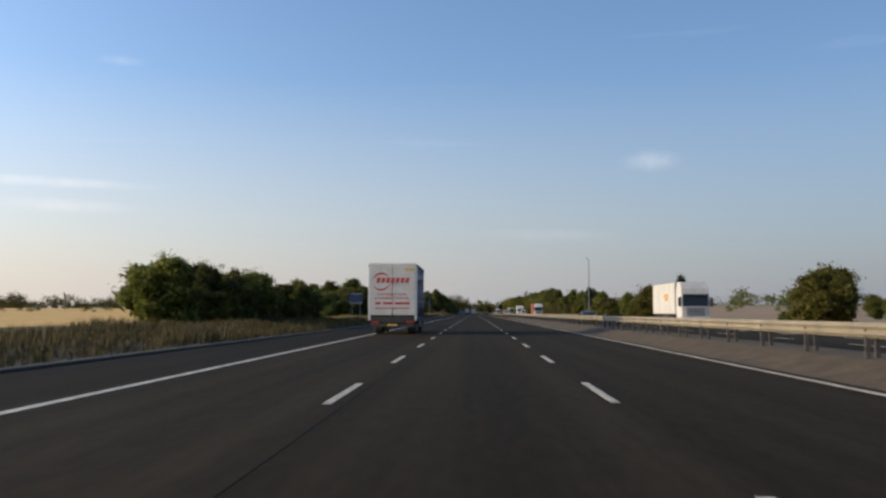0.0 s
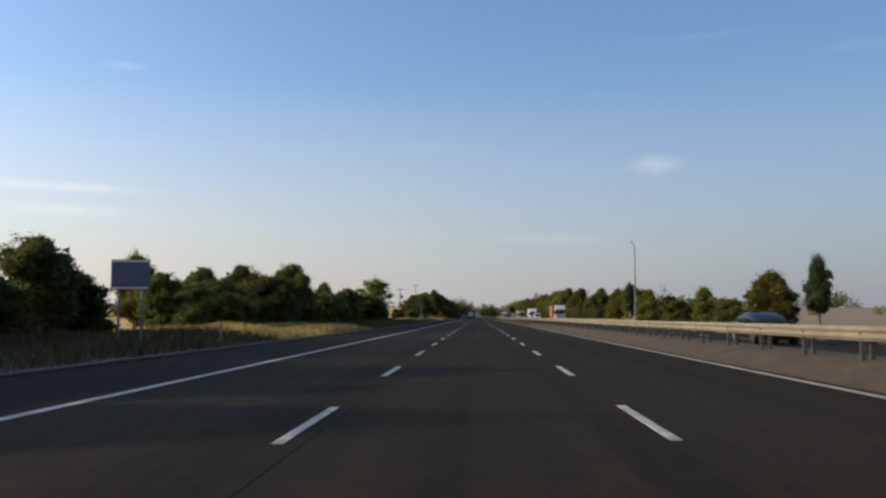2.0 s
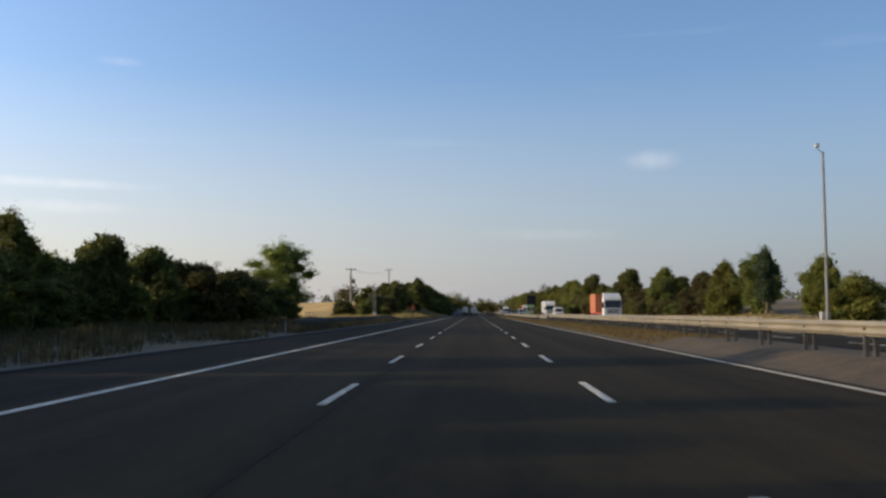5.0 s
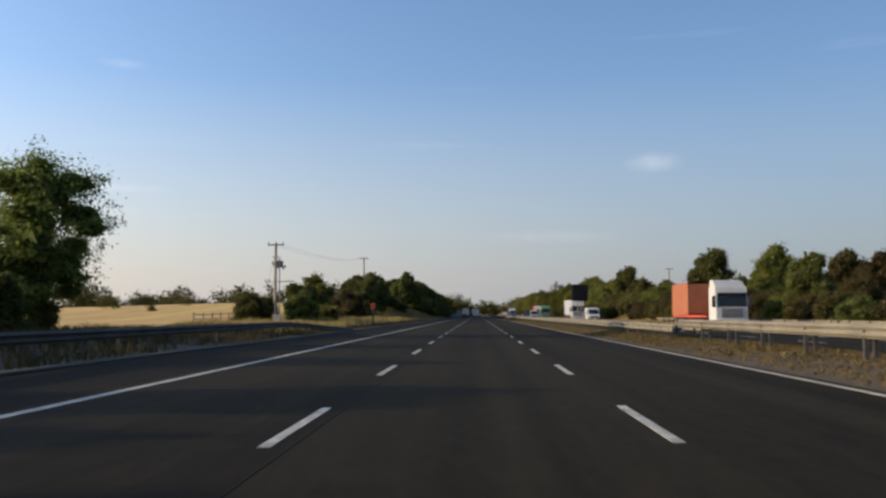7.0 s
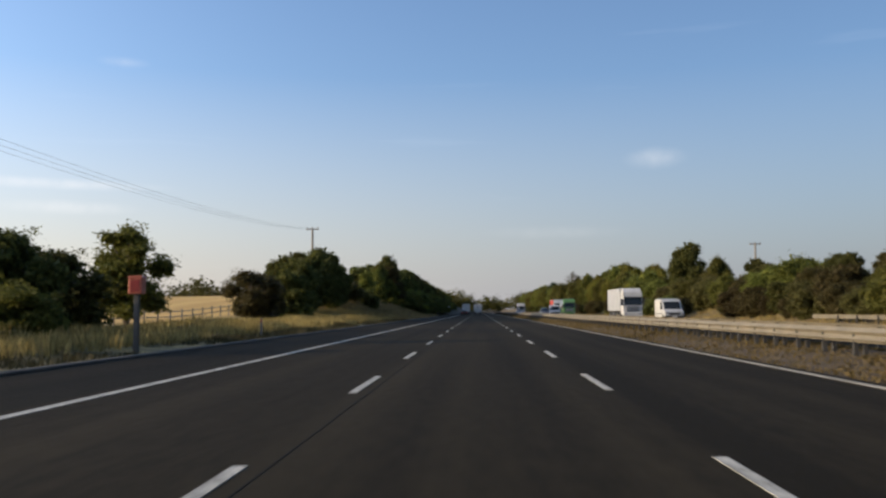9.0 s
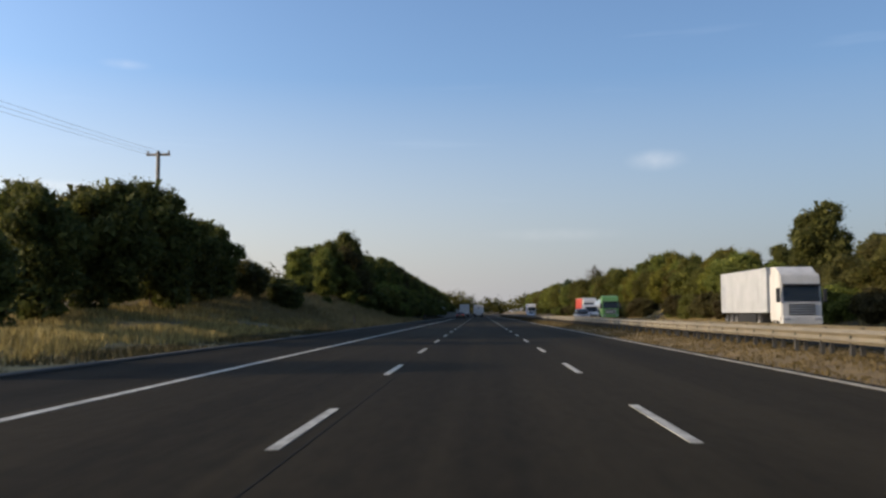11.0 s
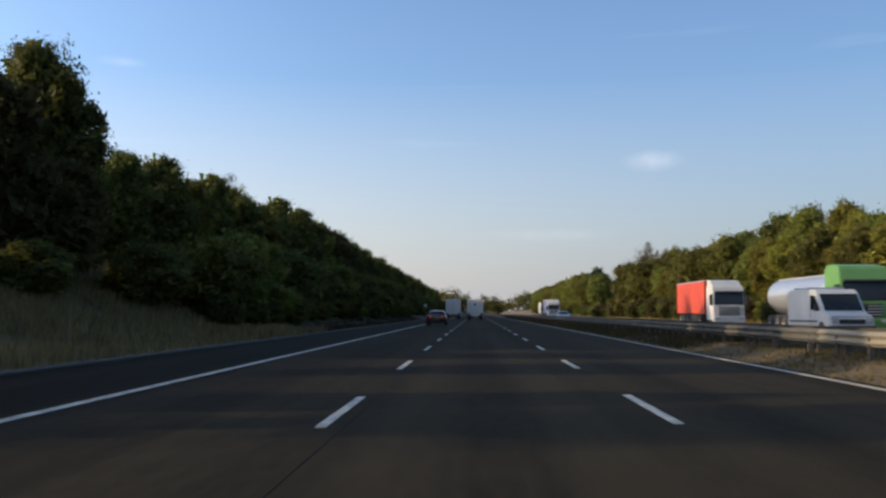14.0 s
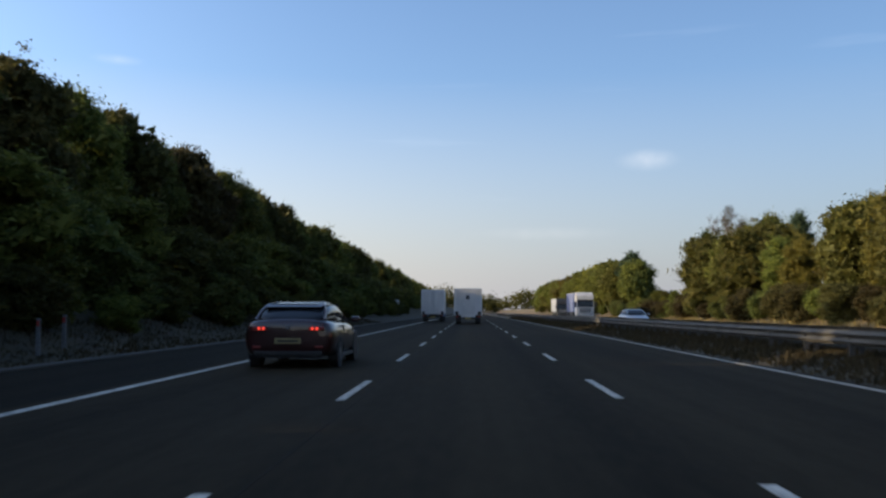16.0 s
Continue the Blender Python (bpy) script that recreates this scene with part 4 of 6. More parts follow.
grass("bank_rough_grass", [(-21, -9.5, 374, 462, 14000, 0.5)], 35, "tall brown rough grass on the cutting, toned down for shade", L_SHADEGRASS)
grass("reserve_rough_grass", [(6.3, 9.3, 436, 620, 17000, 0.15), (-13, -9.3, 455, 560, 4000, 0.16)], 36, "rough olive grass with the cutting's shade in its dark colour", L_OLIVE)
grass("reserve_grass", [(6.5, 10.0, 176, 250, 9000, 0.08), (6.25, 10.0, 250, 438, 22000, 0.06)], 32, "short dry grass on the central reserve", L_RESERVE)
grass("bank_grass", [(25.6, 33, 60, 260, 3000, 0.5), (25.6, 32, 260, 640, 6500, 0.5)], 33, "dry grass at the foot of the far bank")


# ---- poles, signs and small roadside things ----
def camera_mast(x, y):
    b = thing("cctv_mast", pose(x, y, ground_z(x, y)), "tall slim grey steel mast with a small traffic camera on top", "mast")
    part("pole", rods(((0, 0, -0.3), (0, 0, 13.95), 0.15, 0.085), seg=12), M_POLE, b)
    part("base_cabinet", boxes((-0.35, 0.35, 0.3, 0.75, -0.1, 1.2), bevel=0.02), M_SIGNBACK, b)
    part("bracket", rods(((0, 0, 13.85), (-0.45, 0, 14.2), 0.035), ((-0.45, 0, 14.2), (-0.45, 0, 14.35), 0.03)), M_POLE, b)
    part("camera_head", boxes((-0.60, -0.32, -0.22, 0.22, 14.3, 14.58), bevel=0.04), M_SIGNBACK, b, "pale rounded camera housing")


camera_mast(27.9, 214.9)


def power_pole(x, y, h, transformer=True, label="weathered wooden power pole with a crossarm and insulators"):
    b = thing("power_pole", pose(x, y, ground_z(x, y)), label, "power pole", "power line")
    part("pole", rods(((0, 0, -0.3), (0, 0, h), 0.19, 0.13), seg=10), M_WOODPOLE, b)
    part("crossarm", boxes((-0.85, 0.85, -0.07, 0.07, h - 0.28, h - 0.12), bevel=0.01), M_WOODPOLE, b)
    for dx in (-0.75, 0.0, 0.75):
        part("insulator", ring(bmesh.new(), 0, 0.22, 0, 0, [(0, 0.05), (0.3, 0.09), (0.5, 0.05), (0.8, 0.08), (1, 0.03)], 10), M_SIGNBACK, b).matrix_local = pose(dx, 0, h - 0.12, 0, -90, 0)
    if transformer:
        part("transformer", boxes((0.14, 0.75, -0.28, 0.28, h - 2.55, h - 1.85), bevel=0.05), M_POST, b, "grey pole-mounted transformer box")
        part("bracket", rods(((0, 0, h - 1.6), (0.5, 0, h - 1.75), 0.04), ((-0.35, 0, h - 1.45), (0.35, 0, h - 1.45), 0.04)), M_POLE, b)
        part("stay_wire", rods(((-0.1, 0, h - 1.2), (-1.6, -0.6, 0.0), 0.012), seg=5), M_POLE, b)


power_pole(-20.8, 292, 8.3)
power_pole(-22.9, 380, 12.7 - ground_z(-22.9, 380), False)
power_pole(42, 395, 8.5, False)


def wire(a, b, sag):
    cu = bpy.data.curves.new("power_line", "CURVE")
    cu.dimensions, cu.bevel_depth = "3D", 0.007
    sp = cu.splines.new("POLY")
    sp.points.add(16)
    for i in range(17):
        k = i / 16
        p = Vector(a).lerp(Vector(b), k)
        sp.points[i].co = (p.x, p.y, p.z - sag * 4 * k * (1 - k), 1)
    cu.materials.append(M_BLACK)
    return tagged(new("power_line", cu), "thin sagging overhead power line between wooden poles", "power line")


for dx in (-0.75, 0.0, 0.75):
    wire((-20.8 + dx, 292, 8.45), (-22.9 + dx, 380, 12.55), 0.9)


def weather_station(x, y):
    b = thing("weather_station", pose(x, y, ground_z(x, y)), "roadside sensor mast with twin poles, crossbars and a grey cabinet", "sensor mast")
    for dx, h in ((-0.12, 4.75), (0.12, 4.6)):
        part("pole", rods(((dx, 0, -0.3), (dx, 0, h), 0.05, 0.03)), M_POLE, b)
        part("aerial", rods(((dx, 0, h), (dx, 0, h + 0.16), 0.012), ((dx - 0.06, 0, h + 0.06), (dx + 0.06, 0, h + 0.06), 0.010), seg=5), M_POLE, b)
    part("upper_crossbar", rods(((-0.36, 0, 4.25), (0.20, 0.05, 4.18), 0.022), ((-0.08, 0, 4.05), (0.52, 0.05, 4.0), 0.022)), M_POLE, b)
    part("lower_crossbar", rods(((-0.84, 0, 3.02), (1.10, 0, 3.08), 0.025), ((-0.78, 0, 3.02), (-0.78, 0, 3.22), 0.04), ((-0.55, 0, 3.03), (-0.55, 0, 3.2), 0.035), ((0.72, 0, 3.06), (0.72, 0, 3.18), 0.03), ((1.0, 0, 3.08), (1.0, 0, 3.16), 0.03)), M_POLE, b)
    for dx, z in ((-0.33, 4.30), (-0.28, 4.12), (0.02, 3.98), (0.30, 4.10), (0.48, 4.06), (0.36, 3.92)):
        part("sensor", boxes((dx - 0.055, dx + 0.055, -0.06, 0.06, z - 0.06, z + 0.06), bevel=0.02), M_BLACK, b, "small dark sensor head")
    part("cabinet", boxes((-0.24, 0.24, -0.2, 0.2, -0.05, 0.92), bevel=0.02), M_SIGNBACK, b, "pale grey equipment cabinet")
    part("cabinet_roof", boxes((-0.27, 0.27, -0.23, 0.23, 0.92, 0.96), bevel=0.01), M_POLE, b)


weather_station(-12.95, 258.6)


def matrix_sign(x, y):
    b = thing("matrix_sign", pose(x, y, ground_z(x, y)), "switched-off black electronic matrix signal on two galvanised posts", "road sign")
    black = surface("dark_display", (0.0035, 0.0035, 0.005), (0.008, 0.008, 0.011), 8.0, 0.6, spec=0.15)
    for dx in (-0.14, 0.14):
        part("post", rods(((dx - 0.10, 0, -0.3), (dx - 0.10, 0, 0.95), 0.042), ((dx - 0.10, 0, 0.95), (dx, 0, 1.10), 0.042), ((dx, 0, 1.10), (dx, 0, 2.1), 0.042)), M_WOODPOLE, b, "slim pale galvanised post with a kink")
    part("housing", boxes((-0.66, 0.66, -0.12, 0.22, 2.02, 3.36), bevel=0.10), black, b)
    part("display", boxes((-0.56, 0.56, -0.132, -0.115, 2.12, 3.26), bevel=0.005), black, b, "unlit black display panel")
    for dx in (-0.50, 0.50):
        for dz in (2.2, 3.18):
            part("lantern", rods(((dx, -0.13, dz), (dx, -0.19, dz), 0.07), seg=12), black, b)


matrix_sign(8.32, 273)


def emergency_phone(x, y):
    b = thing("emergency_phone", pose(x, y, ground_z(x, y)), "orange emergency telephone box on a grey post at the verge", "telephone")
    part("post", boxes((-0.075, 0.075, -0.06, 0.06, -0.3, 1.75), bevel=0.02), M_POST, b)
    part("box", boxes((-0.20, 0.20, -0.16, 0.16, 1.72, 2.18), bevel=0.03), M_PHONE, b)
    part("hood", prism([(-0.22, 2.17), (0.22, 2.17), (0.18, 2.24), (-0.18, 2.24)], 1, -0.18, 0.18), M_PHONE, b)
    part("handset_door", boxes((-0.14, 0.14, -0.168, -0.158, 1.78, 2.12), bevel=0.004), M_REFLECT, b, "dull red handset door")


emergency_phone(-9.75, 284.6)


def plate_sign(x, y, w, h, z, mat, label, posts=2):
    b = thing("road_sign", pose(x, y, ground_z(x, y)), label, "road sign")
    zz = z - ground_z(x, y)
    for dx in ((-w * 0.3, w * 0.3) if posts == 2 else (0,)):
        part("post", rods(((dx, 0.06, -0.3), (dx, 0.06, zz + h), 0.045)), M_POLE, b)
    part("panel", boxes((-w / 2, w / 2, -0.015, 0.015, zz, zz + h), bevel=0.006), mat, b)
    part("border", boxes((-w / 2 + 0.04, w / 2 - 0.04, -0.019, -0.015, zz + 0.04, zz + 0.07), (-w / 2 + 0.04, w / 2 - 0.04, -0.019, -0.015, zz + h - 0.07, zz + h - 0.04)), M_WHITE, b)


plate_sign(-11.5, 86, 1.3, 1.0, 2.0, M_SIGNBLUE, "small blue rectangular sign on twin posts by the hedge")
plate_sign(-12.2, 608, 1.2, 1.0, 2.0, M_WHITE_DIRTY, "pale rectangular sign on a post below the trees")
plate_sign(27.2, 318, 0.5, 0.7, 1.3, M_WHITE_DIRTY, "small pale marker board on the far verge", 1)


def marker_post(x, y):
    b = thing("marker_post", pose(x, y, ground_z(x, y)), "short grey plastic marker post with a red reflector", "marker post", "marker posts")
    part("post", prism([(-0.045, -0.03), (0.045, -0.03), (0.04, 0.03), (-0.04, 0.03)], 2, -0.2, 0.92), M_POLE, b)
    part("reflector", boxes((-0.035, 0.035, -0.038, -0.03, 0.72, 0.86)), M_REFLECT, b, "small red reflector")


for x, y in ((-10.6, 489.0), (-10.9, 491.0), (-10.4, 391.0), (-10.0, 300.0), (-10.2, 192.0), (-10.2, 92.0)):
    marker_post(x, y)


def field_fence(x, y0, y1):
    b = thing("field_fence", pose(0, 0, 0), "weathered timber post-and-rail fence along the field", "fence")
    y = y0
    while y < y1:
        z, z2 = ground_z(x, y), ground_z(x, y + 3)
        part("post", boxes((x - 0.05, x + 0.05, y - 0.05, y + 0.05, z - 0.3, z + 1.15)), M_WOODPOLE, b)
        for k in (0.5, 0.95):
            part("rail", rods(((x - 0.07, y, z + k), (x - 0.07, y + 3, z2 + k), 0.045), seg=5), M_WOODPOLE, b)
        y += 3


field_fence(-27.0, 285, 432)


# ---- vehicles ----
M_LETTER_DIM = surface("worn_small_print", (0.09, 0.11, 0.18), (0.26, 0.29, 0.36), 14.0, 0.55, fine=40, stretch=(1, 1, 0.15))


def lettering(text, size, mat, parent, m, name="lettering", squeeze=1.0, shear=0.0, bold=0.014):
    cu = bpy.data.curves.new("text", "FONT")
    cu.body, cu.size, cu.extrude, cu.shear = text, size, 0.003, shear
    cu.offset = size * bold
    tmp = new("text", cu)
    bpy.context.view_layer.update()
    me = bpy.data.meshes.new_from_object(tmp.evaluated_get(bpy.context.evaluated_depsgraph_get()))
    bpy.data.objects.remove(tmp)
    xs = [v.co.x for v in me.vertices]
    lo, w = min(xs), max(xs) - min(xs)
    me.transform(Matrix.Diagonal((squeeze / w, 1, 1, 1)) @ Matrix.Translation((-lo, 0, 0)))
    me.materials.clear()
    me.materials.append(mat)
    ob = new(name, me)
    ob.parent = parent
    ob.matrix_local = m
    return ob


def loft(rows, cap=True):
    """Skin through half-outlines mirrored about x = 0: rows of (y, [(x, z), ...]) from bottom to top."""
    bm = bmesh.new()
    rings = []
    for y, half in rows:
        pts = [(x, z) for x, z in half] + [(-x, z) for x, z in half[::-1]]
        rings.append([bm.verts.new((x, y, z)) for x, z in pts])
    n = len(rings[0])
    for a, b in zip(rings, rings[1:]):
        for i in range(n):
            bm.faces.new((a[i], a[(i + 1) % n], b[(i + 1) % n], b[i]))
    if cap:
        bm.faces.new(rings[0])
        bm.faces.new(rings[-1][::-1])
    bmesh.ops.recalc_face_normals(bm, faces=bm.faces[:])
    return bm


def cab_shell(bm, w, y0, y1, z0, h, slope=0.28, nose=0.12):
    """A lorry cab in side outline, drawn across its width with rounded edges."""
    pts = [(y0, z0), (y1 - 0.05, z0), (y1, z0 + 0.15), (y1, z0 + 0.42 * (h - z0)), (y1 - nose, z0 + 0.52 * (h - z0)), (y1 - slope, h - 0.16), (y1 - slope - 0.16, h - 0.02), (y0 + 0.25, h), (y0, h - 0.10)]
    return prism(pts, 0, -w / 2, w / 2, 0.05, bm)


def curtain_lorry(x, y):
    """The overtaken rigid curtain-sided lorry; local y runs forward from the tail, x = 0 is its middle."""
    b = thing("curtainside_lorry", pose(x, y, 0), "rigid lorry with navy curtains, white rear doors, blue-striped cab", "lorry")
    W, L, Z0, Z1 = 1.25, 6.3, 0.98, 3.66
    part("roof", prism([(-W - 0.02, Z1 - 0.06), (W + 0.02, Z1 - 0.06), (W + 0.02, Z1 - 0.02), (W - 0.06, Z1 + 0.03), (-W + 0.06, Z1 + 0.03), (-W - 0.02, Z1 - 0.02)], 1, -0.02, L + 0.03), M_WHITE_DIRTY, b, "grimy white roof with aluminium edge rails")
    part("front_bulkhead", boxes((-W, W, L - 0.06, L, Z0, Z1 - 0.1), bevel=0.015), M_WHITE_DIRTY, b)
    part("load_deck", boxes((-W + 0.01, W - 0.01, 0.06, L - 0.06, Z0 - 0.06, Z0 + 0.06)), M_CHASSIS, b)
    for sx in (-1, 1):
        # rippled curtain with vertical seams
        bm = bmesh.new()
        n = 84
        cols = []
        for i in range(n + 1):
            v = 0.12 + (L - 0.24) * i / n
            rip = 0.005 * math.sin(i * 0.9) + 0.004 * math.sin(i * 0.37 + 1)
            cols.append([bm.verts.new((sx * (W - 0.01 + (rip + 0.005 * math.sin(j * 1.3 + i * 0.2)) * (1 if 0 < j < 6 else 0.2)), v, 1.34 + (Z1 - 0.12 - 1.34) * j / 6)) for j in range(7)])
        for a, c in zip(cols, cols[1:]):
            for j in range(6):
                bm.faces.new((a[j], c[j], c[j + 1], a[j + 1]))
        bmesh.ops.solidify(bm, geom=bm.faces[:], thickness=0.01)
        cur = smooth(part("curtain", bm, M_CURTAIN, b, "faded navy vinyl curtain with pale printed lettering"), 60)
        bm = bmesh.new()
        cols = []
        for i in range(n + 1):
            v = 0.10 + (L - 0.2) * i / n
            rip = 0.016 * math.sin(i * 0.62)
            cols.append([bm.verts.new((sx * (W + 0.012 - 0.02 * k + rip * k), v, 1.36 - 0.40 * k - 0.012 * k * abs(math.sin(i * 0.31)))) for k in (0, 0.5, 1)])
        for a, c in zip(cols, cols[1:]):
            for j in range(2):
                bm.faces.new((a[j], c[j], c[j + 1], a[j + 1]))
        bmesh.ops.solidify(bm, geom=bm.faces[:], thickness=0.008)
        part("curtain_skirt", bm, M_SKIRT, b, "dark overlapping skirt of the curtain")
        for i in range(10):
            v = 0.45 + i * 0.6
            st = part("strap", boxes((sx * (W + 0.012) - 0.006, sx * (W + 0.012) + 0.006, v - 0.022, v + 0.022, 0.92, 1.42)), M_RUBBER, b)
            part("buckle", boxes((sx * (W + 0.022) - 0.008, sx * (W + 0.022) + 0.008, v - 0.028, v + 0.028, 1.22, 1.29), bevel=0.004), M_POLE, st, "small dull metal buckle")
        part("top_rail", boxes((sx * W - 0.03, sx * W + 0.03, 0.0, L, Z1 - 0.17, Z1 - 0.06), bevel=0.012), M_SKIRT, b)
        part("side_rave", boxes((sx * (W - 0.02) - 0.02, sx * (W - 0.02) + 0.02, 0.0, L, Z0 - 0.08, Z0 + 0.02), bevel=0.01), M_CHASSIS, b)
        part("rear_pillar", boxes((sx * (W - 0.04) - 0.06, sx * (W - 0.04) + 0.06, 0.0, 0.12, 0.72, Z1 - 0.1), bevel=0.015), M_ALU, b, "grey steel corner pillar with door hinges")
        for z in (1.15, 1.6, 2.2, 2.8, 3.4):
            part("hinge", boxes((sx * (W - 0.012) - 0.03, sx * (W - 0.012) + 0.03, -0.022, 0.03, z - 0.05, z + 0.05), bevel=0.008), M_ALU, b)
        part("side_guard", boxes((sx * 1.16 - 0.02, sx * 1.16 + 0.02, 2.75, 6.32, 0.36, 0.66), bevel=0.015), M_GUARD, b, "flat grey metal side guard")
        part("mudguard", prism([(1.28, 0.62), (1.42, 0.92), (1.68, 1.02), (2.2, 1.02), (2.48, 0.90), (2.62, 0.55), (2.56, 0.55), (2.42, 0.86), (2.18, 0.96), (1.70, 0.96), (1.47, 0.87), (1.34, 0.60)], 0, sx * 0.75 if sx > 0 else -1.18, 1.18 if sx > 0 else -0.75), M_GUARD, b)
    for sx in (-1, 1):
        d = part("rear_door", boxes((0.012 if sx > 0 else -1.19, 1.19 if sx > 0 else -0.012, -0.03, 0.02, Z0 + 0.02, Z1 - 0.12), bevel=0.012), M_WHITE, b, "tall white rear door with red printing")
        part("door_catch", boxes((sx * 0.10 - 0.03, sx * 0.10 + 0.03, -0.036, -0.03, 1.05, 1.22), bevel=0.002), M_ALU, d)
    part("door_header", boxes((-W, W, -0.03, 0.10, Z1 - 0.13, Z1 - 0.02), bevel=0.02), M_WHITE_DIRTY, b)
    part("rear_bumper", boxes((-1.15, 1.15, -0.02, 0.12, 0.40, 0.56), bevel=0.015), M_CHASSIS, b)
    part("tail_lift", boxes((-1.1, 1.1, 0.02, 0.20, 0.60, 0.92), bevel=0.02), M_CHASSIS, b, "dark folded tail lift under the doors")
    for sx in (-1, 1):
        part("tail_lamp", boxes((sx * 0.92 - 0.20, sx * 0.92 + 0.20, -0.04, 0.02, 0.58, 0.70), bevel=0.01), M_REFLECT, b)
        part("chassis_rail", boxes((sx * 0.42 - 0.05, sx * 0.42 + 0.05, 0.1, 7.4, 0.66, 0.90)), M_CHASSIS, b)
        wheel(b, sx * 0.62, sx * 1.14, 1.95, 0.44)
        wheel(b, sx * 0.84, sx * 1.12, 6.95, 0.44)
    part("number_plate", boxes((-0.26, 0.26, -0.05, -0.03, 0.44, 0.54)), M_YELLOW, b)
    # printing on the doors; x is mirrored by looking from behind, so local x runs as seen
    back = lambda lx, z: pose(lx, -0.031, z, 90, 0, 0)
    part("warning_plate", boxes((0.62, 1.13, -0.0335, -0.030, 3.30, 3.42)), M_YELLOW, b, "ochre plate with a faint line of print")
    for i in range(7):
        x0 = -0.86 + i * 0.25
        part("name_block", prism([(x0, 2.67), (x0 + 0.19, 2.67), (x0 + 0.24, 2.94), (x0 + 0.05, 2.94)], 1, -0.0335, -0.030), M_RED_LETTER, b)
    for a0, a1, z in ((30, 175, 2.76), (205, 352, 2.70)):
        bm = bmesh.new()
        ins, outs = [], []
        for i in range(19):
            k = i / 18
            a = radians(a0 + (a1 - a0) * k)
            th = 0.095 * math.sin(math.pi * k) ** 0.8 + 0.003
            for rr, row in ((0.44, outs), (0.44 - th, ins)):
                row.append((-0.60 + rr * math.cos(a), z + rr * math.sin(a)))
        prism(outs + ins[::-1], 1, -0.0335, -0.030, bm=bm)
        part("swoosh", bm, M_RED_LETTER, b, "red crescent swoosh")
    lettering("TRANSPORT LTD", 0.16, M_GREY_LETTER, b, back(-0.15, 2.535), squeeze=1.0, shear=0.2)
    lettering("DISTRIBUTION", 0.165, M_RED_LETTER, b, back(-0.76, 2.015), squeeze=1.46)
    lettering("& WAREHOUSING", 0.165, M_RED_LETTER, b, back(-0.92, 1.82), squeeze=1.78)
    for p0, p1 in ((-0.90, -0.62), (-0.50, 0.02), (0.12, 0.88)):
        part("phone_bar", boxes((p0, p1, -0.0335, -0.030, 1.55, 1.67)), M_RED_LETTER, b)
    part("web_bar", boxes((-0.90, 0.88, -0.0335, -0.030, 1.33, 1.39)), M_RED_LETTER, b)
    # printing on the right-hand curtain
    side = lambda v, z: pose(W + 0.007, v, z, 90, 0, 90)
    for i in range(7):
        part("name_block", boxes((W + 0.002, W + 0.010, 0.16 + i * 0.33, 0.16 + i * 0.33 + 0.25, 2.87, 3.22)), M_LETTER, b)
    lettering("TRANSPORT", 0.52, M_LETTER, b, side(2.50, 2.86), squeeze=3.62, bold=0.03)
    lettering("DISTRIBUTION & WAREHOUSING", 0.31, M_LETTER, b, side(0.95, 2.19), squeeze=4.55, bold=0.03)
    v = 0.35
    for w in (0.62, 0.50, 0.38, 0.55, 0.30, 0.42, 0.36, 0.58, 0.40, 0.28, 0.45, 0.34):
        part("address_bar", boxes((W + 0.002, W + 0.009, v, v + w, 1.675, 1.755)), M_LETTER_DIM, b)
        v += w + 0.06
    # cab
    CY0, CY1, CH = L + 0.18, 8.05, 2.52
    cab = part("cab", cab_shell(bmesh.new(), 2.26, CY0, CY1, 0.62, CH), M_CABWHITE, b, "pale blue-white cab with blue stripes")
    part("cab_roof_cap", prism([(CY0 + 0.03, CH - 0.10), (CY1 - 0.40, CH - 0.10), (CY1 - 0.50, CH + 0.05), (CY0 + 0.06, CH + 0.08)], 0, -1.135, 1.135, 0.04), M_BLUE, b, "mid-blue roof edge")
    part("body_fairing", prism([(L, 2.62), (L + 0.16, 2.66), (L + 0.12, 3.2), (L, 3.62)], 0, -1.2, 1.2, 0.03), M_WHITE_DIRTY, b, "curved grey-white fairing on the body's front")
    part("windscreen", prism([(CY1 - 0.10, 1.60), (CY1 - 0.28, 2.34), (CY1 - 0.25, 2.35), (CY1 - 0.07, 1.60)], 0, -1.0, 1.0), M_GLASS, b)
    for sx in (-1, 1):
        lo, hi = (1.125, 1.142) if sx > 0 else (-1.142, -1.125)
        part("side_window", prism([(CY0 + 0.72, 1.62), (CY1 - 0.20, 1.56), (CY1 - 0.36, 2.28), (CY0 + 0.72, 2.28)], 0, lo, hi), M_CABGLASS, b, "side window with pale sky painted into its colour")
        part("door_seam", boxes((lo, hi - 0.004, CY0 + 0.64, CY0 + 0.66, 0.9, 2.35)), M_BLACK, b)
        part("door_seam", boxes((lo, hi - 0.004, CY1 - 0.12, CY1 - 0.10, 0.9, 1.5)), M_BLACK, b)
        for z, h in ((1.36, 0.05), (1.27, 0.035), (1.20, 0.025), (0.93, 0.05), (0.85, 0.03)):
            part("stripe", boxes((lo, hi - 0.006, CY0 + 0.06, CY1 - 0.1, z, z + h)), M_BLUE, b)
        part("door_handle", boxes((lo, hi + 0.02 * sx if sx > 0 else hi, CY0 + 0.75, CY0 + 0.92, 1.22, 1.26)), M_BLACK, b)
        part("wheel_arch", prism([(6.42, 0.55), (6.52, 0.86), (6.75, 1.0), (7.15, 1.0), (7.38, 0.86), (7.48, 0.55), (7.40, 0.55), (7.3, 0.82), (7.1, 0.93), (6.8, 0.93), (6.6, 0.82), (6.5, 0.55)], 0, sx * 1.13 - 0.03, sx * 1.13 + 0.03), M_BLACK, b)
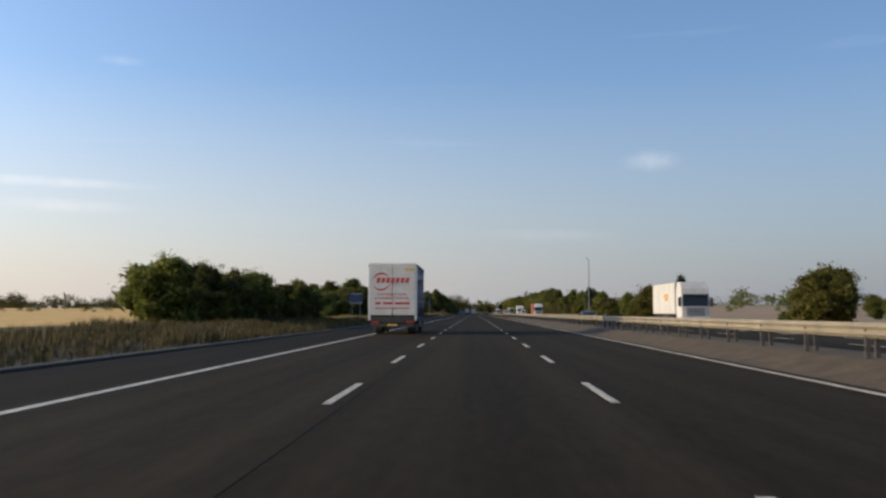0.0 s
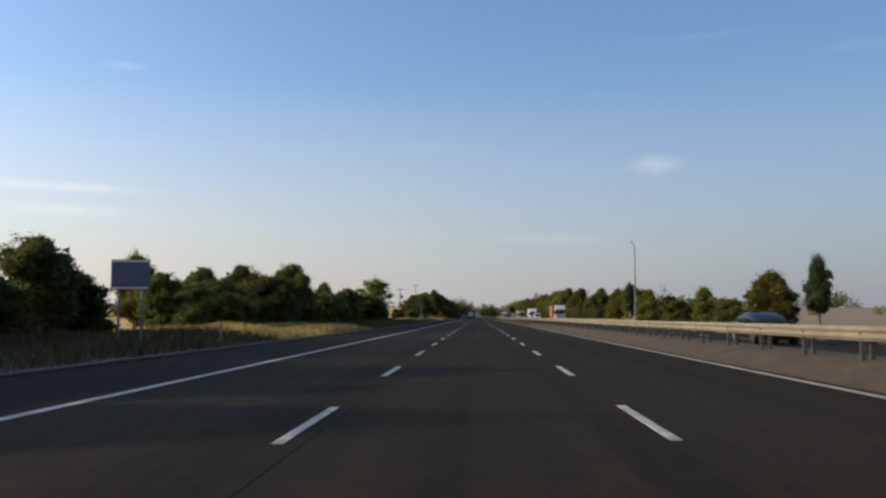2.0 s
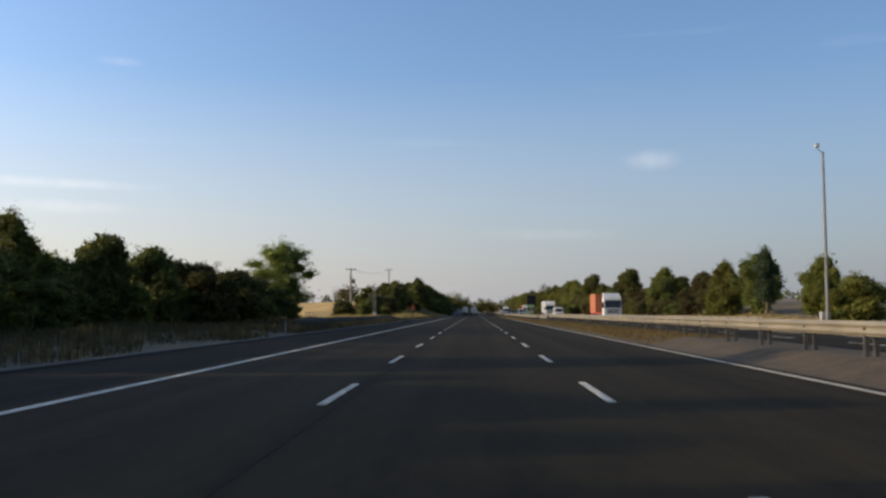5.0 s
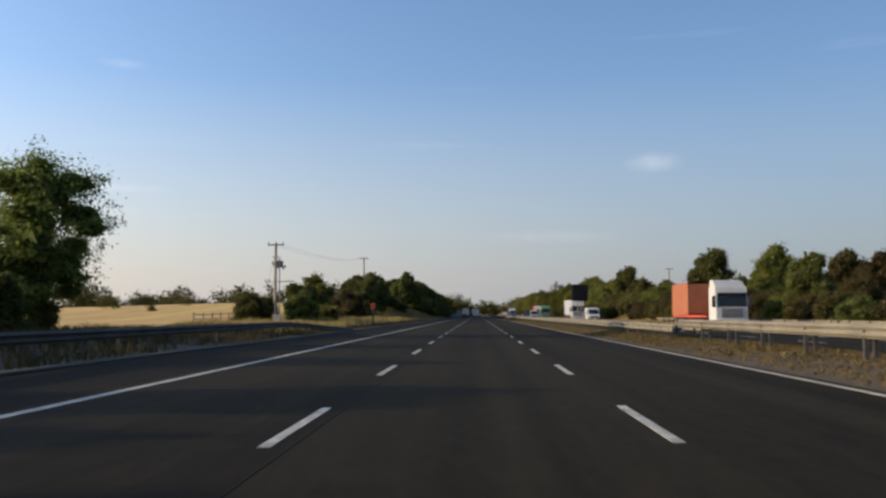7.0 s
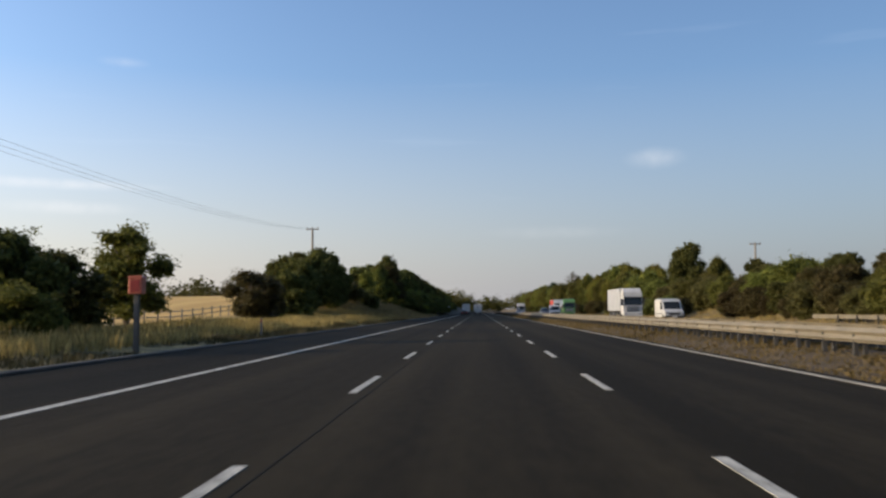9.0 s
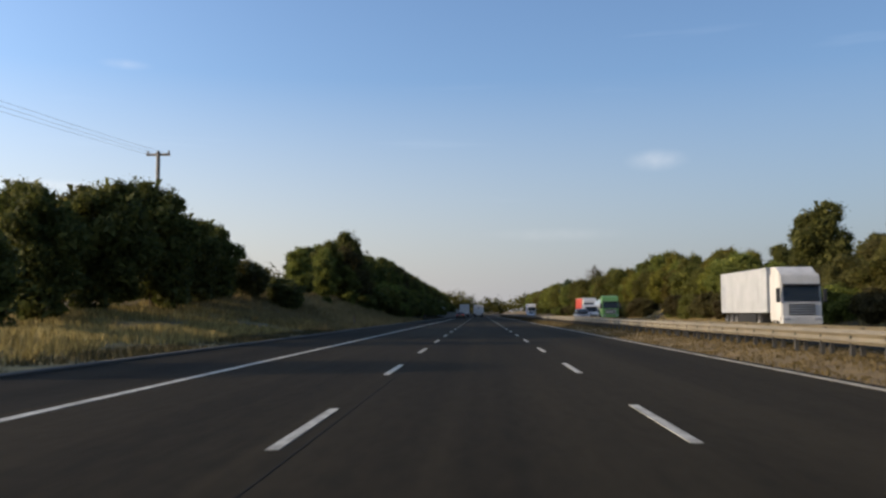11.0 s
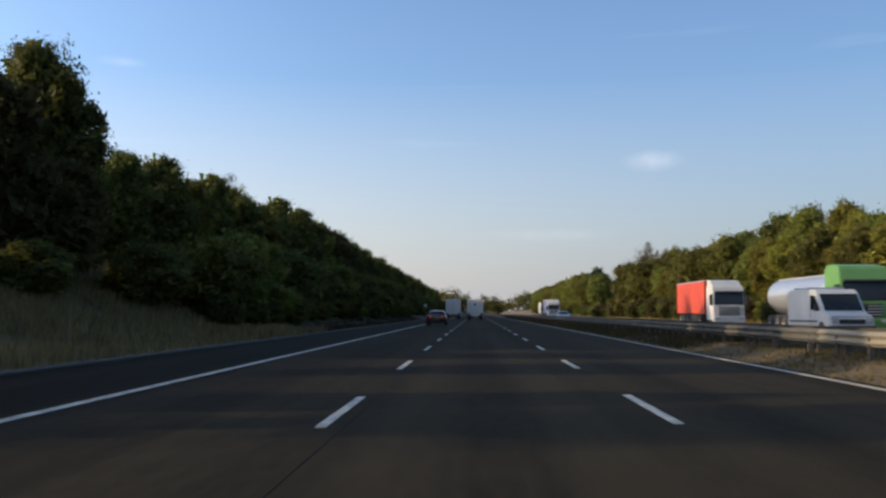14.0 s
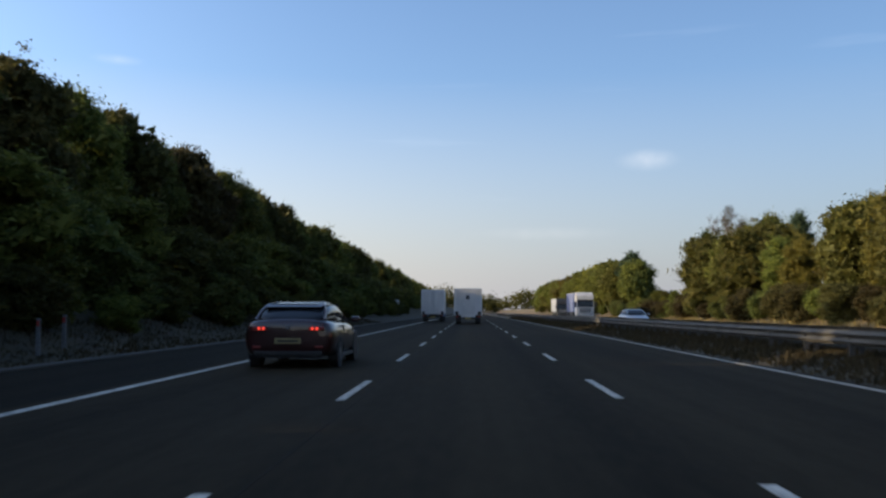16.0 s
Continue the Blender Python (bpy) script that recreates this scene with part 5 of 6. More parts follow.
        arm = part("mirror_arm", rods(((sx * 1.10, CY1 - 0.22, 2.28), (sx * 1.38, CY1 + 0.02, 2.30), 0.018), ((sx * 1.38, CY1 + 0.02, 2.30), (sx * 1.40, CY1 + 0.02, 1.55), 0.018), ((sx * 1.40, CY1 + 0.02, 1.58), (sx * 1.12, CY1 - 0.15, 1.52), 0.018)), M_BLACK, b)
        part("mirror", boxes((sx * 1.36 - 0.11, sx * 1.36 + 0.11, CY1 - 0.05, CY1 + 0.06, 1.70, 2.14), bevel=0.03), M_BLACK, arm, "upright black door mirror")
        part("headlamp", boxes((sx * 0.9 - 0.16, sx * 0.9 + 0.16, CY1 - 0.01, CY1 + 0.06, 0.60, 0.76), bevel=0.03), M_LAMP, b)
    part("bumper", boxes((-1.16, 1.16, CY1 - 0.55, CY1 + 0.06, 0.38, 0.64), bevel=0.05), M_BLACK, b)
    part("beacon_bar", boxes((-0.9, 0.9, CY1 - 0.50, CY1 - 0.40, CH + 0.02, CH + 0.09), bevel=0.02), M_BLACK, b)
    part("fuel_tank", boxes((0.55, 1.05, 2.9, 4.2, 0.42, 0.80), bevel=0.06), M_CHASSIS, b)


curtain_lorry(-4.20, 45.85)


def box_lorry(x, y, w, h, length, body_mat, label, window):
    """A rigid box-bodied lorry seen from behind: shutter or doors, bumper, lamps, dual wheels, cab ahead."""
    b = thing("box_lorry", pose(x, y, 0), label, "lorry")
    W, Z0 = w / 2, 0.82
    part("body", boxes((-W, W, 0, length, Z0, h), bevel=0.03), body_mat, b)
    part("roof_rim", boxes((-W - 0.01, W + 0.01, -0.015, 0.10, h - 0.09, h + 0.01), bevel=0.01), M_ALU, b)
    for sx in (-1, 1):
        part("corner_post", boxes((sx * W - 0.05, sx * W + 0.05, -0.02, 0.08, Z0, h - 0.09), bevel=0.012), M_ALU, b)
        part("tail_lamp", boxes((sx * (W - 0.24) - 0.13, sx * (W - 0.24) + 0.13, -0.05, 0.0, 0.62, 0.72), bevel=0.01), M_REFLECT, b)
        wheel(b, sx * (W - 0.56), sx * (W - 0.06), 1.7, 0.42)
        wheel(b, sx * (W - 0.34), sx * (W - 0.08), length + 0.8, 0.42)
        part("mudflap", boxes((sx * (W - 0.30) - 0.24, sx * (W - 0.30) + 0.24, 1.12, 1.14, 0.2, 0.8)), M_RUBBER, b)
        part("corner_buffer", boxes((sx * (W - 0.18) - 0.16, sx * (W - 0.18) + 0.16, -0.06, 0.02, 0.84, 1.14), bevel=0.02), M_BLACK, b, "dark hinge block at the foot of the doors")
    if window:
        d = part("rear_door", boxes((-0.46, 0.46, -0.03, 0.0, 0.90, h - 0.28), bevel=0.015), M_WHITE_DIRTY, b, "white walk-in door with a small dark window")
        part("door_window", boxes((-0.20, 0.14, -0.042, -0.028, h - 0.98, h - 0.62), bevel=0.005), M_BLACK, d, "small square dark window")
        part("door_handle", boxes((-0.40, -0.34, -0.06, -0.03, 1.7, 1.95), bevel=0.008), M_ALU, d)
        part("step", boxes((-0.62, 0.62, -0.12, 0.1, 0.62, 0.84), bevel=0.02), M_WHITE_DIRTY, b)
    else:
        for sx in (-1, 1):
            d = part("rear_door", boxes((0.01 if sx > 0 else -W + 0.07, W - 0.07 if sx > 0 else -0.01, -0.03, 0.0, Z0 + 0.04, h - 0.12), bevel=0.012), M_WHITE_DIRTY, b)
            part("lock_bar", rods(((sx * 0.12, -0.05, Z0), (sx * 0.12, -0.05, h - 0.12), 0.02)), M_POLE, d)
    part("bumper", boxes((-W + 0.05, W - 0.05, -0.04, 0.08, 0.46, 0.60), bevel=0.015), M_CHASSIS, b)
    part("number_plate", boxes((-0.26, 0.26, -0.055, -0.04, 0.48, 0.58)), M_YELLOW, b)
    part("chassis", boxes((-0.5, 0.5, 0.1, length + 1.4, 0.55, 0.84)), M_CHASSIS, b)
    part("cab", cab_shell(bmesh.new(), w - 0.25, length + 0.12, length + 1.95, 0.5, 2.5), M_CABWHITE, b)
    for sx in (-1, 1):
        part("mirror", boxes((sx * (W + 0.12) - 0.10, sx * (W + 0.12) + 0.10, length + 1.7, length + 1.8, 1.6, 2.1), bevel=0.03), M_BLACK, b)
        part("mirror_arm", rods(((sx * (W - 0.14), length + 1.6, 2.0), (sx * (W + 0.12), length + 1.75, 2.0), 0.02)), M_BLACK, b)


box_lorry(-0.42, 548.0, 2.42, 3.22, 6.2, M_WHITE_DIRTY, "white box lorry with a small dark window in its rear door", True)
box_lorry(-4.4, 566.0, 2.45, 3.55, 7.0, M_WHITE_DIRTY, "tall white box lorry with twin rear doors and lock bars", False)


def rounded(ob):
    """Rounds a lofted skin as pressed sheet metal is."""
    mod = ob.modifiers.new("rounding", "SUBSURF")
    mod.levels = mod.render_levels = 2
    ob.data.shade_smooth()
    return ob


def hatchback(x, y, paint, label, m=None, name="car"):
    """A low three-door hatchback; local y forward from the tail."""
    b = thing(name, m or pose(x, y, 0), label, "car")
    rows = [
        (-0.05, [(0.56, 0.36), (0.72, 0.36), (0.80, 0.62), (0.74, 0.88), (0.58, 0.95)]),
        (0.02, [(0.62, 0.25), (0.84, 0.27), (0.90, 0.60), (0.84, 0.90), (0.62, 0.985)]),
        (0.35, [(0.62, 0.22), (0.88, 0.25), (0.935, 0.60), (0.885, 0.91), (0.66, 1.02)]),
        (0.80, [(0.62, 0.20), (0.88, 0.24), (0.925, 0.62), (0.885, 0.90), (0.68, 0.98)]),
        (1.50, [(0.62, 0.18), (0.87, 0.22), (0.905, 0.58), (0.875, 0.88), (0.70, 0.95)]),
        (2.60, [(0.62, 0.18), (0.87, 0.22), (0.900, 0.56), (0.870, 0.86), (0.70, 0.93)]),
        (3.20, [(0.62, 0.20), (0.88, 0.24), (0.910, 0.58), (0.860, 0.82), (0.66, 0.92)]),
        (3.90, [(0.60, 0.20), (0.86, 0.26), (0.880, 0.54), (0.800, 0.72), (0.58, 0.80)]),
        (4.30, [(0.50, 0.24), (0.74, 0.30), (0.760, 0.48), (0.680, 0.62), (0.46, 0.68)]),
        (4.41, [(0.36, 0.32), (0.52, 0.36), (0.540, 0.46), (0.480, 0.54), (0.30, 0.58)])]
    rounded(part("body", loft(rows), paint, b))
    cabin = [
        (0.12, [(0.60, 0.90), (0.66, 0.955), (0.56, 0.985)]),
        (0.45, [(0.74, 0.90), (0.68, 1.10), (0.56, 1.17)]),
        (0.85, [(0.80, 0.88), (0.69, 1.24), (0.54, 1.33)]),
        (1.60, [(0.82, 0.88), (0.69, 1.27), (0.50, 1.355)]),
        (2.20, [(0.82, 0.88), (0.68, 1.26), (0.48, 1.345)]),
        (2.70, [(0.80, 0.88), (0.66, 1.16), (0.46, 1.24)]),
        (3.30, [(0.76, 0.86), (0.62, 0.93), (0.44, 0.95)])]
    rounded(part("glasshouse", loft(cabin), M_GLASS, b, "dark tinted windows"))
    roof = [(0.62, [(0.50, 1.285), (0.62, 1.235)]), (0.95, [(0.51, 1.335), (0.64, 1.275)]), (1.6, [(0.48, 1.352), (0.625, 1.295)]), (2.2, [(0.46, 1.345), (0.62, 1.285)]), (2.42, [(0.45, 1.30), (0.59, 1.245)])]
    bm = bmesh.new()
    rr = [[bm.verts.new((sx * px, yy, pz)) for sx, (px, pz) in ((-1, h[1]), (-1, h[0]), (1, h[0]), (1, h[1]))] for yy, h in roof]
    for a, c in zip(rr, rr[1:]):
        for i in range(3):
            bm.faces.new((a[i], a[i + 1], c[i + 1], c[i]))
    bmesh.ops.solidify(bm, geom=bm.faces[:], thickness=-0.02)
    bmesh.ops.recalc_face_normals(bm, faces=bm.faces[:])
    smooth(part("roof", bm, paint, b), 40)
    for sx in (-1, 1):
        rod_pts = ((sx * 0.69, 0.20, 0.96), (sx * 0.66, 0.45, 1.11), (sx * 0.61, 0.72, 1.25))
        part("rear_pillar", rods((rod_pts[0], rod_pts[1], 0.035, 0.03), (rod_pts[1], rod_pts[2], 0.03, 0.025), seg=8), paint, b)
        part("front_pillar", rods(((sx * 0.72, 3.2, 0.90), (sx * 0.58, 2.42, 1.265), 0.03), seg=6), paint, b)
        part("tail_light", boxes((sx * 0.56 - 0.16, sx * 0.56 + 0.16, -0.052, 0.14, 0.755, 0.845), bevel=0.03), M_REFLECT, b, "lit red tail lamp cluster")
        for k in range(2):
            part("lamp_ring", ring(bmesh.new(), 0, 0.02, 0, 0, [(0, 0.032), (1, 0.024)], 14), M_TAIL, b).matrix_local = pose(sx * (0.49 + 0.085 * k), -0.046, 0.80, 0, 0, -90)
        part("reflector", boxes((sx * 0.62 - 0.08, sx * 0.62 + 0.08, -0.045, 0.06, 0.42, 0.455), bevel=0.01), M_REFLECT, b)
        part("door_mirror", boxes((sx * 0.97 - 0.10, sx * 0.97 + 0.10, 2.72, 2.86, 0.90, 1.03), bevel=0.04), paint, b)
        part("sill", boxes((sx * 0.84 - 0.05, sx * 0.84 + 0.05, 1.2, 3.1, 0.17, 0.25), bevel=0.02), M_BLACK, b)
        part("door_seam", boxes((sx * 0.885 - 0.012, sx * 0.885 + 0.012, 1.52, 1.535, 0.28, 0.84)), M_BLACK, b)
        part("door_seam", boxes((sx * 0.88 - 0.012, sx * 0.88 + 0.012, 2.92, 2.935, 0.28, 0.82)), M_BLACK, b)
        part("exhaust", rods(((sx * 0.52, -0.03, 0.30), (sx * 0.52, 0.2, 0.30), 0.045), seg=10), M_CHASSIS, b)
        part("headlamp", boxes((sx * 0.50 - 0.15, sx * 0.50 + 0.15, 4.12, 4.34, 0.58, 0.68), bevel=0.04), M_LAMP, b)
        wheel(b, sx * 0.70, sx * 0.925, 0.86, 0.325)
        wheel(b, sx * 0.68, sx * 0.90, 3.38, 0.325)
        part("wheel_arch", ring(bmesh.new(), sx * 0.86, sx * 0.915, 0.86, 0.34, [(0, 0.36), (1, 0.372)], 24), M_BLACK, b)
        part("wheel_arch", ring(bmesh.new(), sx * 0.86, sx * 0.90, 3.38, 0.34, [(0, 0.36), (1, 0.370)], 24), M_BLACK, b)
    part("rear_bumper", prism([(-0.70, 0.22), (0.70, 0.22), (0.78, 0.42), (-0.78, 0.42)], 1, -0.035, 0.3, 0.06), M_RUBBER, b)
    part("number_plate", boxes((-0.26, 0.26, -0.066, -0.03, 0.50, 0.61), bevel=0.006), surface("plate_yellow", (0.15, 0.12, 0.045), (0.21, 0.17, 0.07), 6.0, 0.6), b, "pale yellow plate with a plain dark bar")
    part("plate_bar", boxes((-0.21, 0.21, -0.070, -0.064, 0.535, 0.575)), M_CHASSIS, b)
    part("badge", rods(((0, -0.065, 0.83), (0, 0.02, 0.83), 0.04), seg=14), M_POLE, b, "round metal badge")
    part("spoiler", prism([(0.48, 1.235), (0.70, 1.30), (0.70, 1.27), (0.50, 1.215)], 0, -0.58, 0.58, 0.006), paint, b)
    return b


CAR = hatchback(-3.77, 485.4, M_CARRED, "low dark-red hatchback with lit tail lights")


def oncoming(y, x):
    return pose(x, y, 0, 0, 0, 180)


def tractor_lorry(x, y, cab_mat, body_mat, label, body="box", length=12.5, h=4.0, cab_h=3.55, name="articulated_lorry", gap=2.75):
    """An articulated lorry facing the camera; local y forward, the cab's face at y = 0 and the trailer behind it."""
    b = thing(name, oncoming(y, x), label, "lorry", "oncoming lorries")
    cab = part("cab", cab_shell(bmesh.new(), 2.44, -2.2, 0.0, 0.55, cab_h, 0.22, 0.06), cab_mat, b)
    part("windscreen", prism([(0.0, 1.78), (-0.16, 2.72), (-0.10, 2.73), (0.03, 1.78)], 0, -1.1, 1.1), M_GLASS, b, "wide dark windscreen")
    part("sun_visor", boxes((-1.12, 1.12, -0.12, 0.14, 2.74, 2.86), bevel=0.02), M_BLACK, b)
    part("grille", boxes((-0.8, 0.8, -0.02, 0.05, 0.95, 1.62), bevel=0.02), M_BLACK, b)
    for k in range(4):
        part("grille_slat", boxes((-0.78, 0.78, 0.05, 0.07, 1.02 + 0.15 * k, 1.07 + 0.15 * k)), M_ALU, b)
    part("bumper", boxes((-1.22, 1.22, -0.5, 0.09, 0.35, 0.85), bevel=0.05), cab_mat, b)
    part("cab_deflector", prism([(-0.35, cab_h - 0.1), (-2.15, cab_h - 0.1), (-2.15, min(h, cab_h + 0.5)), (-1.2, min(h, cab_h + 0.42))], 0, -1.15, 1.15, 0.04), cab_mat, b)
    for sx in (-1, 1):
        part("headlamp", boxes((sx * 0.92 - 0.2, sx * 0.92 + 0.2, 0.05, 0.12, 0.62, 0.80), bevel=0.03), M_LAMP, b)
        part("side_window", prism([(-0.95, 1.75), (-0.22, 1.72), (-0.30, 2.62), (-0.95, 2.62)], 0, sx * 1.215 - 0.012, sx * 1.215 + 0.012), M_GLASS, b)
        part("mirror", boxes((sx * 1.42 - 0.12, sx * 1.42 + 0.12, -0.08, 0.06, 1.75, 2.55), bevel=0.04), M_BLACK, b)
        part("mirror_arm", rods(((sx * 1.2, -0.2, 2.6), (sx * 1.42, 0.0, 2.52), 0.025)), M_BLACK, b)
        wheel(b, sx * 0.90, sx * 1.20, -1.35, 0.5)
        wheel(b, sx * 0.62, sx * 1.18, -4.6, 0.5)
        for k in range(3):
            wheel(b, sx * 0.82, sx * 1.20, -length + 1.2 + 1.3 * k, 0.5)
    part("chassis", boxes((-0.5, 0.5, -length + 0.3, -0.5, 0.75, 1.05)), M_CHASSIS, b)
    y1, y0 = -gap, -length
    if body == "box":
        part("trailer_body", boxes((-1.25, 1.25, y0, y1, 1.08, h), bevel=0.04), body_mat, b)
        for k in range(int((y1 - y0) / 1.2)):
            for sx in (-1, 1):
                part("panel_rib", boxes((sx * 1.253 - 0.006, sx * 1.253 + 0.006, y0 + 0.6 + k * 1.2, y0 + 0.64 + k * 1.2, 1.15, h - 0.12)), body_mat, b)
        part("roof_rail", boxes((-1.27, 1.27, y0, y1, h - 0.08, h + 0.015), bevel=0.01), M_ALU, b)
        for sx in (-1, 1):
            part("side_skirt", boxes((sx * 1.2 - 0.02, sx * 1.2 + 0.02, y0 + 4.6, y1 - 2.4, 0.45, 1.0)), M_GUARD, b)
    elif body == "container":
        bm = bmesh.new()
        n = 52
        for sx in (-1, 1):
            pts = []
            for i in range(n + 1):
                o = 0.0 if i % 4 < 2 else 0.035
                pts.append((sx * (1.22 - o), y0 + (y1 - y0) * i / n))
            va = [bm.verts.new((px, py, 1.25)) for px, py in pts]
            vb = [bm.verts.new((px, py, h - 0.1)) for px, py in pts]
            for i in range(n):
                bm.faces.new((va[i], va[i + 1], vb[i + 1], vb[i]))
        cont = part("container", bm, body_mat, b, "corrugated orange steel freight container")
        part("container_frame", boxes((-1.25, 1.25, y0, y0 + 0.12, 1.12, h), (-1.25, 1.25, y1 - 0.12, y1, 1.12, h), (-1.25, 1.25, y0, y1, 1.12, 1.26), (-1.25, 1.25, y0, y1, h - 0.12, h), bevel=0.012), body_mat, cont)
        part("skeletal_frame", boxes((-1.15, 1.15, y0, -3.4, 0.92, 1.11)), M_BRIGHTRED, b, "red skeletal trailer frame")
    else:
        bm = ring(bmesh.new(), 0, 1, 0, 0, [(0, 0.55), (0.02, 0.95), (0.05, 1.08), (0.95, 1.08), (0.98, 0.95), (1, 0.55)], 28)
        t = smooth(part("tank", bm, body_mat, b, "long rounded polished tank"), 50)
        t.matrix_local = pose(0, y0, 2.15, 0, 0, 90) @ Matrix.Diagonal((y1 - y0, 1, 1, 1))
        part("walkway", boxes((-0.3, 0.3, y0 + 0.4, y1 - 0.4, 3.2, 3.3)), M_ALU, b)
        part("side_locker", boxes((-1.2, 1.2, y0 + 4.8, y1 - 2.6, 0.5, 1.15), bevel=0.03), M_GREEN, b)
    return b


def panel_van(x, y, mat, label):
    b = thing("van", oncoming(y, x), label, "van")
    side = [(-5.2, 0.40), (-0.05, 0.40), (0.0, 0.62), (-0.08, 0.98), (-0.85, 1.20), (-1.55, 2.05), (-1.85, 2.22), (-5.1, 2.26), (-5.2, 2.1)]
    part("body", prism(side, 0, -0.97, 0.97, 0.06), mat, b)
    part("windscreen", prism([(-0.88, 1.22), (-1.50, 1.98), (-1.47, 2.01), (-0.84, 1.24)], 0, -0.82, 0.82), M_GLASS, b, "sloping dark windscreen")
    part("grille", boxes((-0.55, 0.55, -0.06, 0.02, 0.66, 0.86), bevel=0.02), M_BLACK, b)
    part("bumper", boxes((-0.97, 0.97, -0.25, 0.06, 0.34, 0.58), bevel=0.05), M_BLACK, b)
    for sx in (-1, 1):
        part("headlamp", boxes((sx * 0.74 - 0.16, sx * 0.74 + 0.16, -0.16, 0.01, 0.70, 0.94), bevel=0.04), M_LAMP, b)
        part("side_window", prism([(-2.15, 1.28), (-1.10, 1.25), (-1.62, 1.92), (-2.15, 1.95)], 0, sx * 0.972 - 0.008, sx * 0.972 + 0.008), M_GLASS, b)
        part("door_mirror", boxes((sx * 1.10 - 0.09, sx * 1.10 + 0.09, -1.25, -1.12, 1.22, 1.50), bevel=0.03), M_BLACK, b)
        wheel(b, sx * 0.72, sx * 0.96, -0.95, 0.34)
        wheel(b, sx * 0.72, sx * 0.96, -4.2, 0.34)
        part("rub_strip", boxes((sx * 0.975 - 0.012, sx * 0.975 + 0.012, -4.9, -1.4, 0.72, 0.80)), M_BLACK, b)
        part("wiper", rods(((sx * 0.30 - 0.05, -0.84, 1.245), (sx * 0.30 + 0.38, -1.02, 1.47), 0.012), seg=5), M_BLACK, b)
        part("door_seam", boxes((sx * 0.971 - 0.006, sx * 0.971 + 0.006, -2.22, -2.205, 0.50, 1.98)), M_BLACK, b)
        part("wheel_arch", ring(bmesh.new(), sx * 0.93, sx * 0.978, -0.95, 0.36, [(0, 0.40), (1, 0.40)], 20), M_BLACK, b)
    part("bonnet_edge", boxes((-0.80, 0.80, -0.10, -0.085, 0.97, 0.985)), M_BLACK, b)
    part("number_plate", boxes((-0.26, 0.26, 0.055, 0.075, 0.40, 0.51)), M_WHITE_DIRTY, b)
    for v in (-3.0, -4.4):
        part("roof_bar", boxes((-0.9, 0.9, v, v + 0.05, 2.24, 2.34)), M_ALU, b)
    return b


M_SILVERGREY = surface("dusty_grey_car_paint", (0.075, 0.078, 0.082), (0.11, 0.113, 0.117), 1.0, 0.35, 0.3, 0, 60, 0, (1, 1, 1), "Object", 0.4)


def estate_car(x, y, paint, label):
    """A tall boxy estate; local y forward, the nose at y = 0."""
    b = thing("car", oncoming(y, x), label, "car")
    body = [
        (-4.62, [(0.55, 0.40), (0.74, 0.42), (0.82, 0.70), (0.78, 0.98), (0.55, 1.04)]),
        (-4.45, [(0.62, 0.28), (0.84, 0.30), (0.90, 0.66), (0.86, 1.00), (0.62, 1.07)]),
        (-2.60, [(0.62, 0.24), (0.87, 0.28), (0.92, 0.64), (0.88, 0.98), (0.66, 1.05)]),
        (-1.35, [(0.62, 0.24), (0.87, 0.28), (0.92, 0.62), (0.86, 0.94), (0.64, 1.02)]),
        (-0.35, [(0.60, 0.26), (0.84, 0.30), (0.88, 0.58), (0.80, 0.82), (0.58, 0.90)]),
        (0.0, [(0.45, 0.34), (0.64, 0.36), (0.68, 0.56), (0.62, 0.72), (0.42, 0.77)])]
    rounded(part("body", loft(body), paint, b))
    cabin = [
        (-4.50, [(0.66, 1.00), (0.66, 1.12), (0.54, 1.18)]),
        (-4.20, [(0.78, 0.98), (0.70, 1.48), (0.54, 1.58)]),
        (-3.00, [(0.82, 0.98), (0.71, 1.55), (0.54, 1.65)]),
        (-2.10, [(0.81, 0.98), (0.69, 1.50), (0.52, 1.60)]),
        (-1.20, [(0.76, 0.98), (0.66, 1.04), (0.50, 1.06)])]
    rounded(part("glasshouse", loft(cabin), M_GLASS, b, "dark windows all round"))
    part("roof", prism([(-4.15, 1.52), (-3.0, 1.60), (-2.25, 1.56), (-2.15, 1.52), (-2.2, 1.50), (-4.1, 1.48)], 0, -0.60, 0.60, 0.02), paint, b)
    part("grille", boxes((-0.40, 0.40, -0.04, 0.01, 0.50, 0.64), bevel=0.015), M_BLACK, b)
    part("bumper", boxes((-0.72, 0.72, -0.25, 0.03, 0.28, 0.46), bevel=0.05), M_BLACK, b)
    for sx in (-1, 1):
        part("roof_rail", rods(((sx * 0.58, -4.0, 1.60), (sx * 0.56, -2.3, 1.62), 0.022)), M_BLACK, b)
        part("pillar", rods(((sx * 0.70, -1.25, 1.02), (sx * 0.60, -2.18, 1.53), 0.032), seg=6), paint, b)
        part("door_pillar", rods(((sx * 0.80, -2.75, 1.0), (sx * 0.66, -2.85, 1.54), 0.035), seg=6), paint, b)
        part("headlamp", boxes((sx * 0.56 - 0.13, sx * 0.56 + 0.13, -0.20, -0.02, 0.60, 0.74), bevel=0.04), M_LAMP, b)
        part("door_mirror", boxes((sx * 0.98 - 0.09, sx * 0.98 + 0.09, -1.75, -1.62, 0.98, 1.14), bevel=0.035), M_BLACK, b)
        wheel(b, sx * 0.68, sx * 0.91, -0.92, 0.33)
        wheel(b, sx * 0.68, sx * 0.91, -3.72, 0.33)
    return b


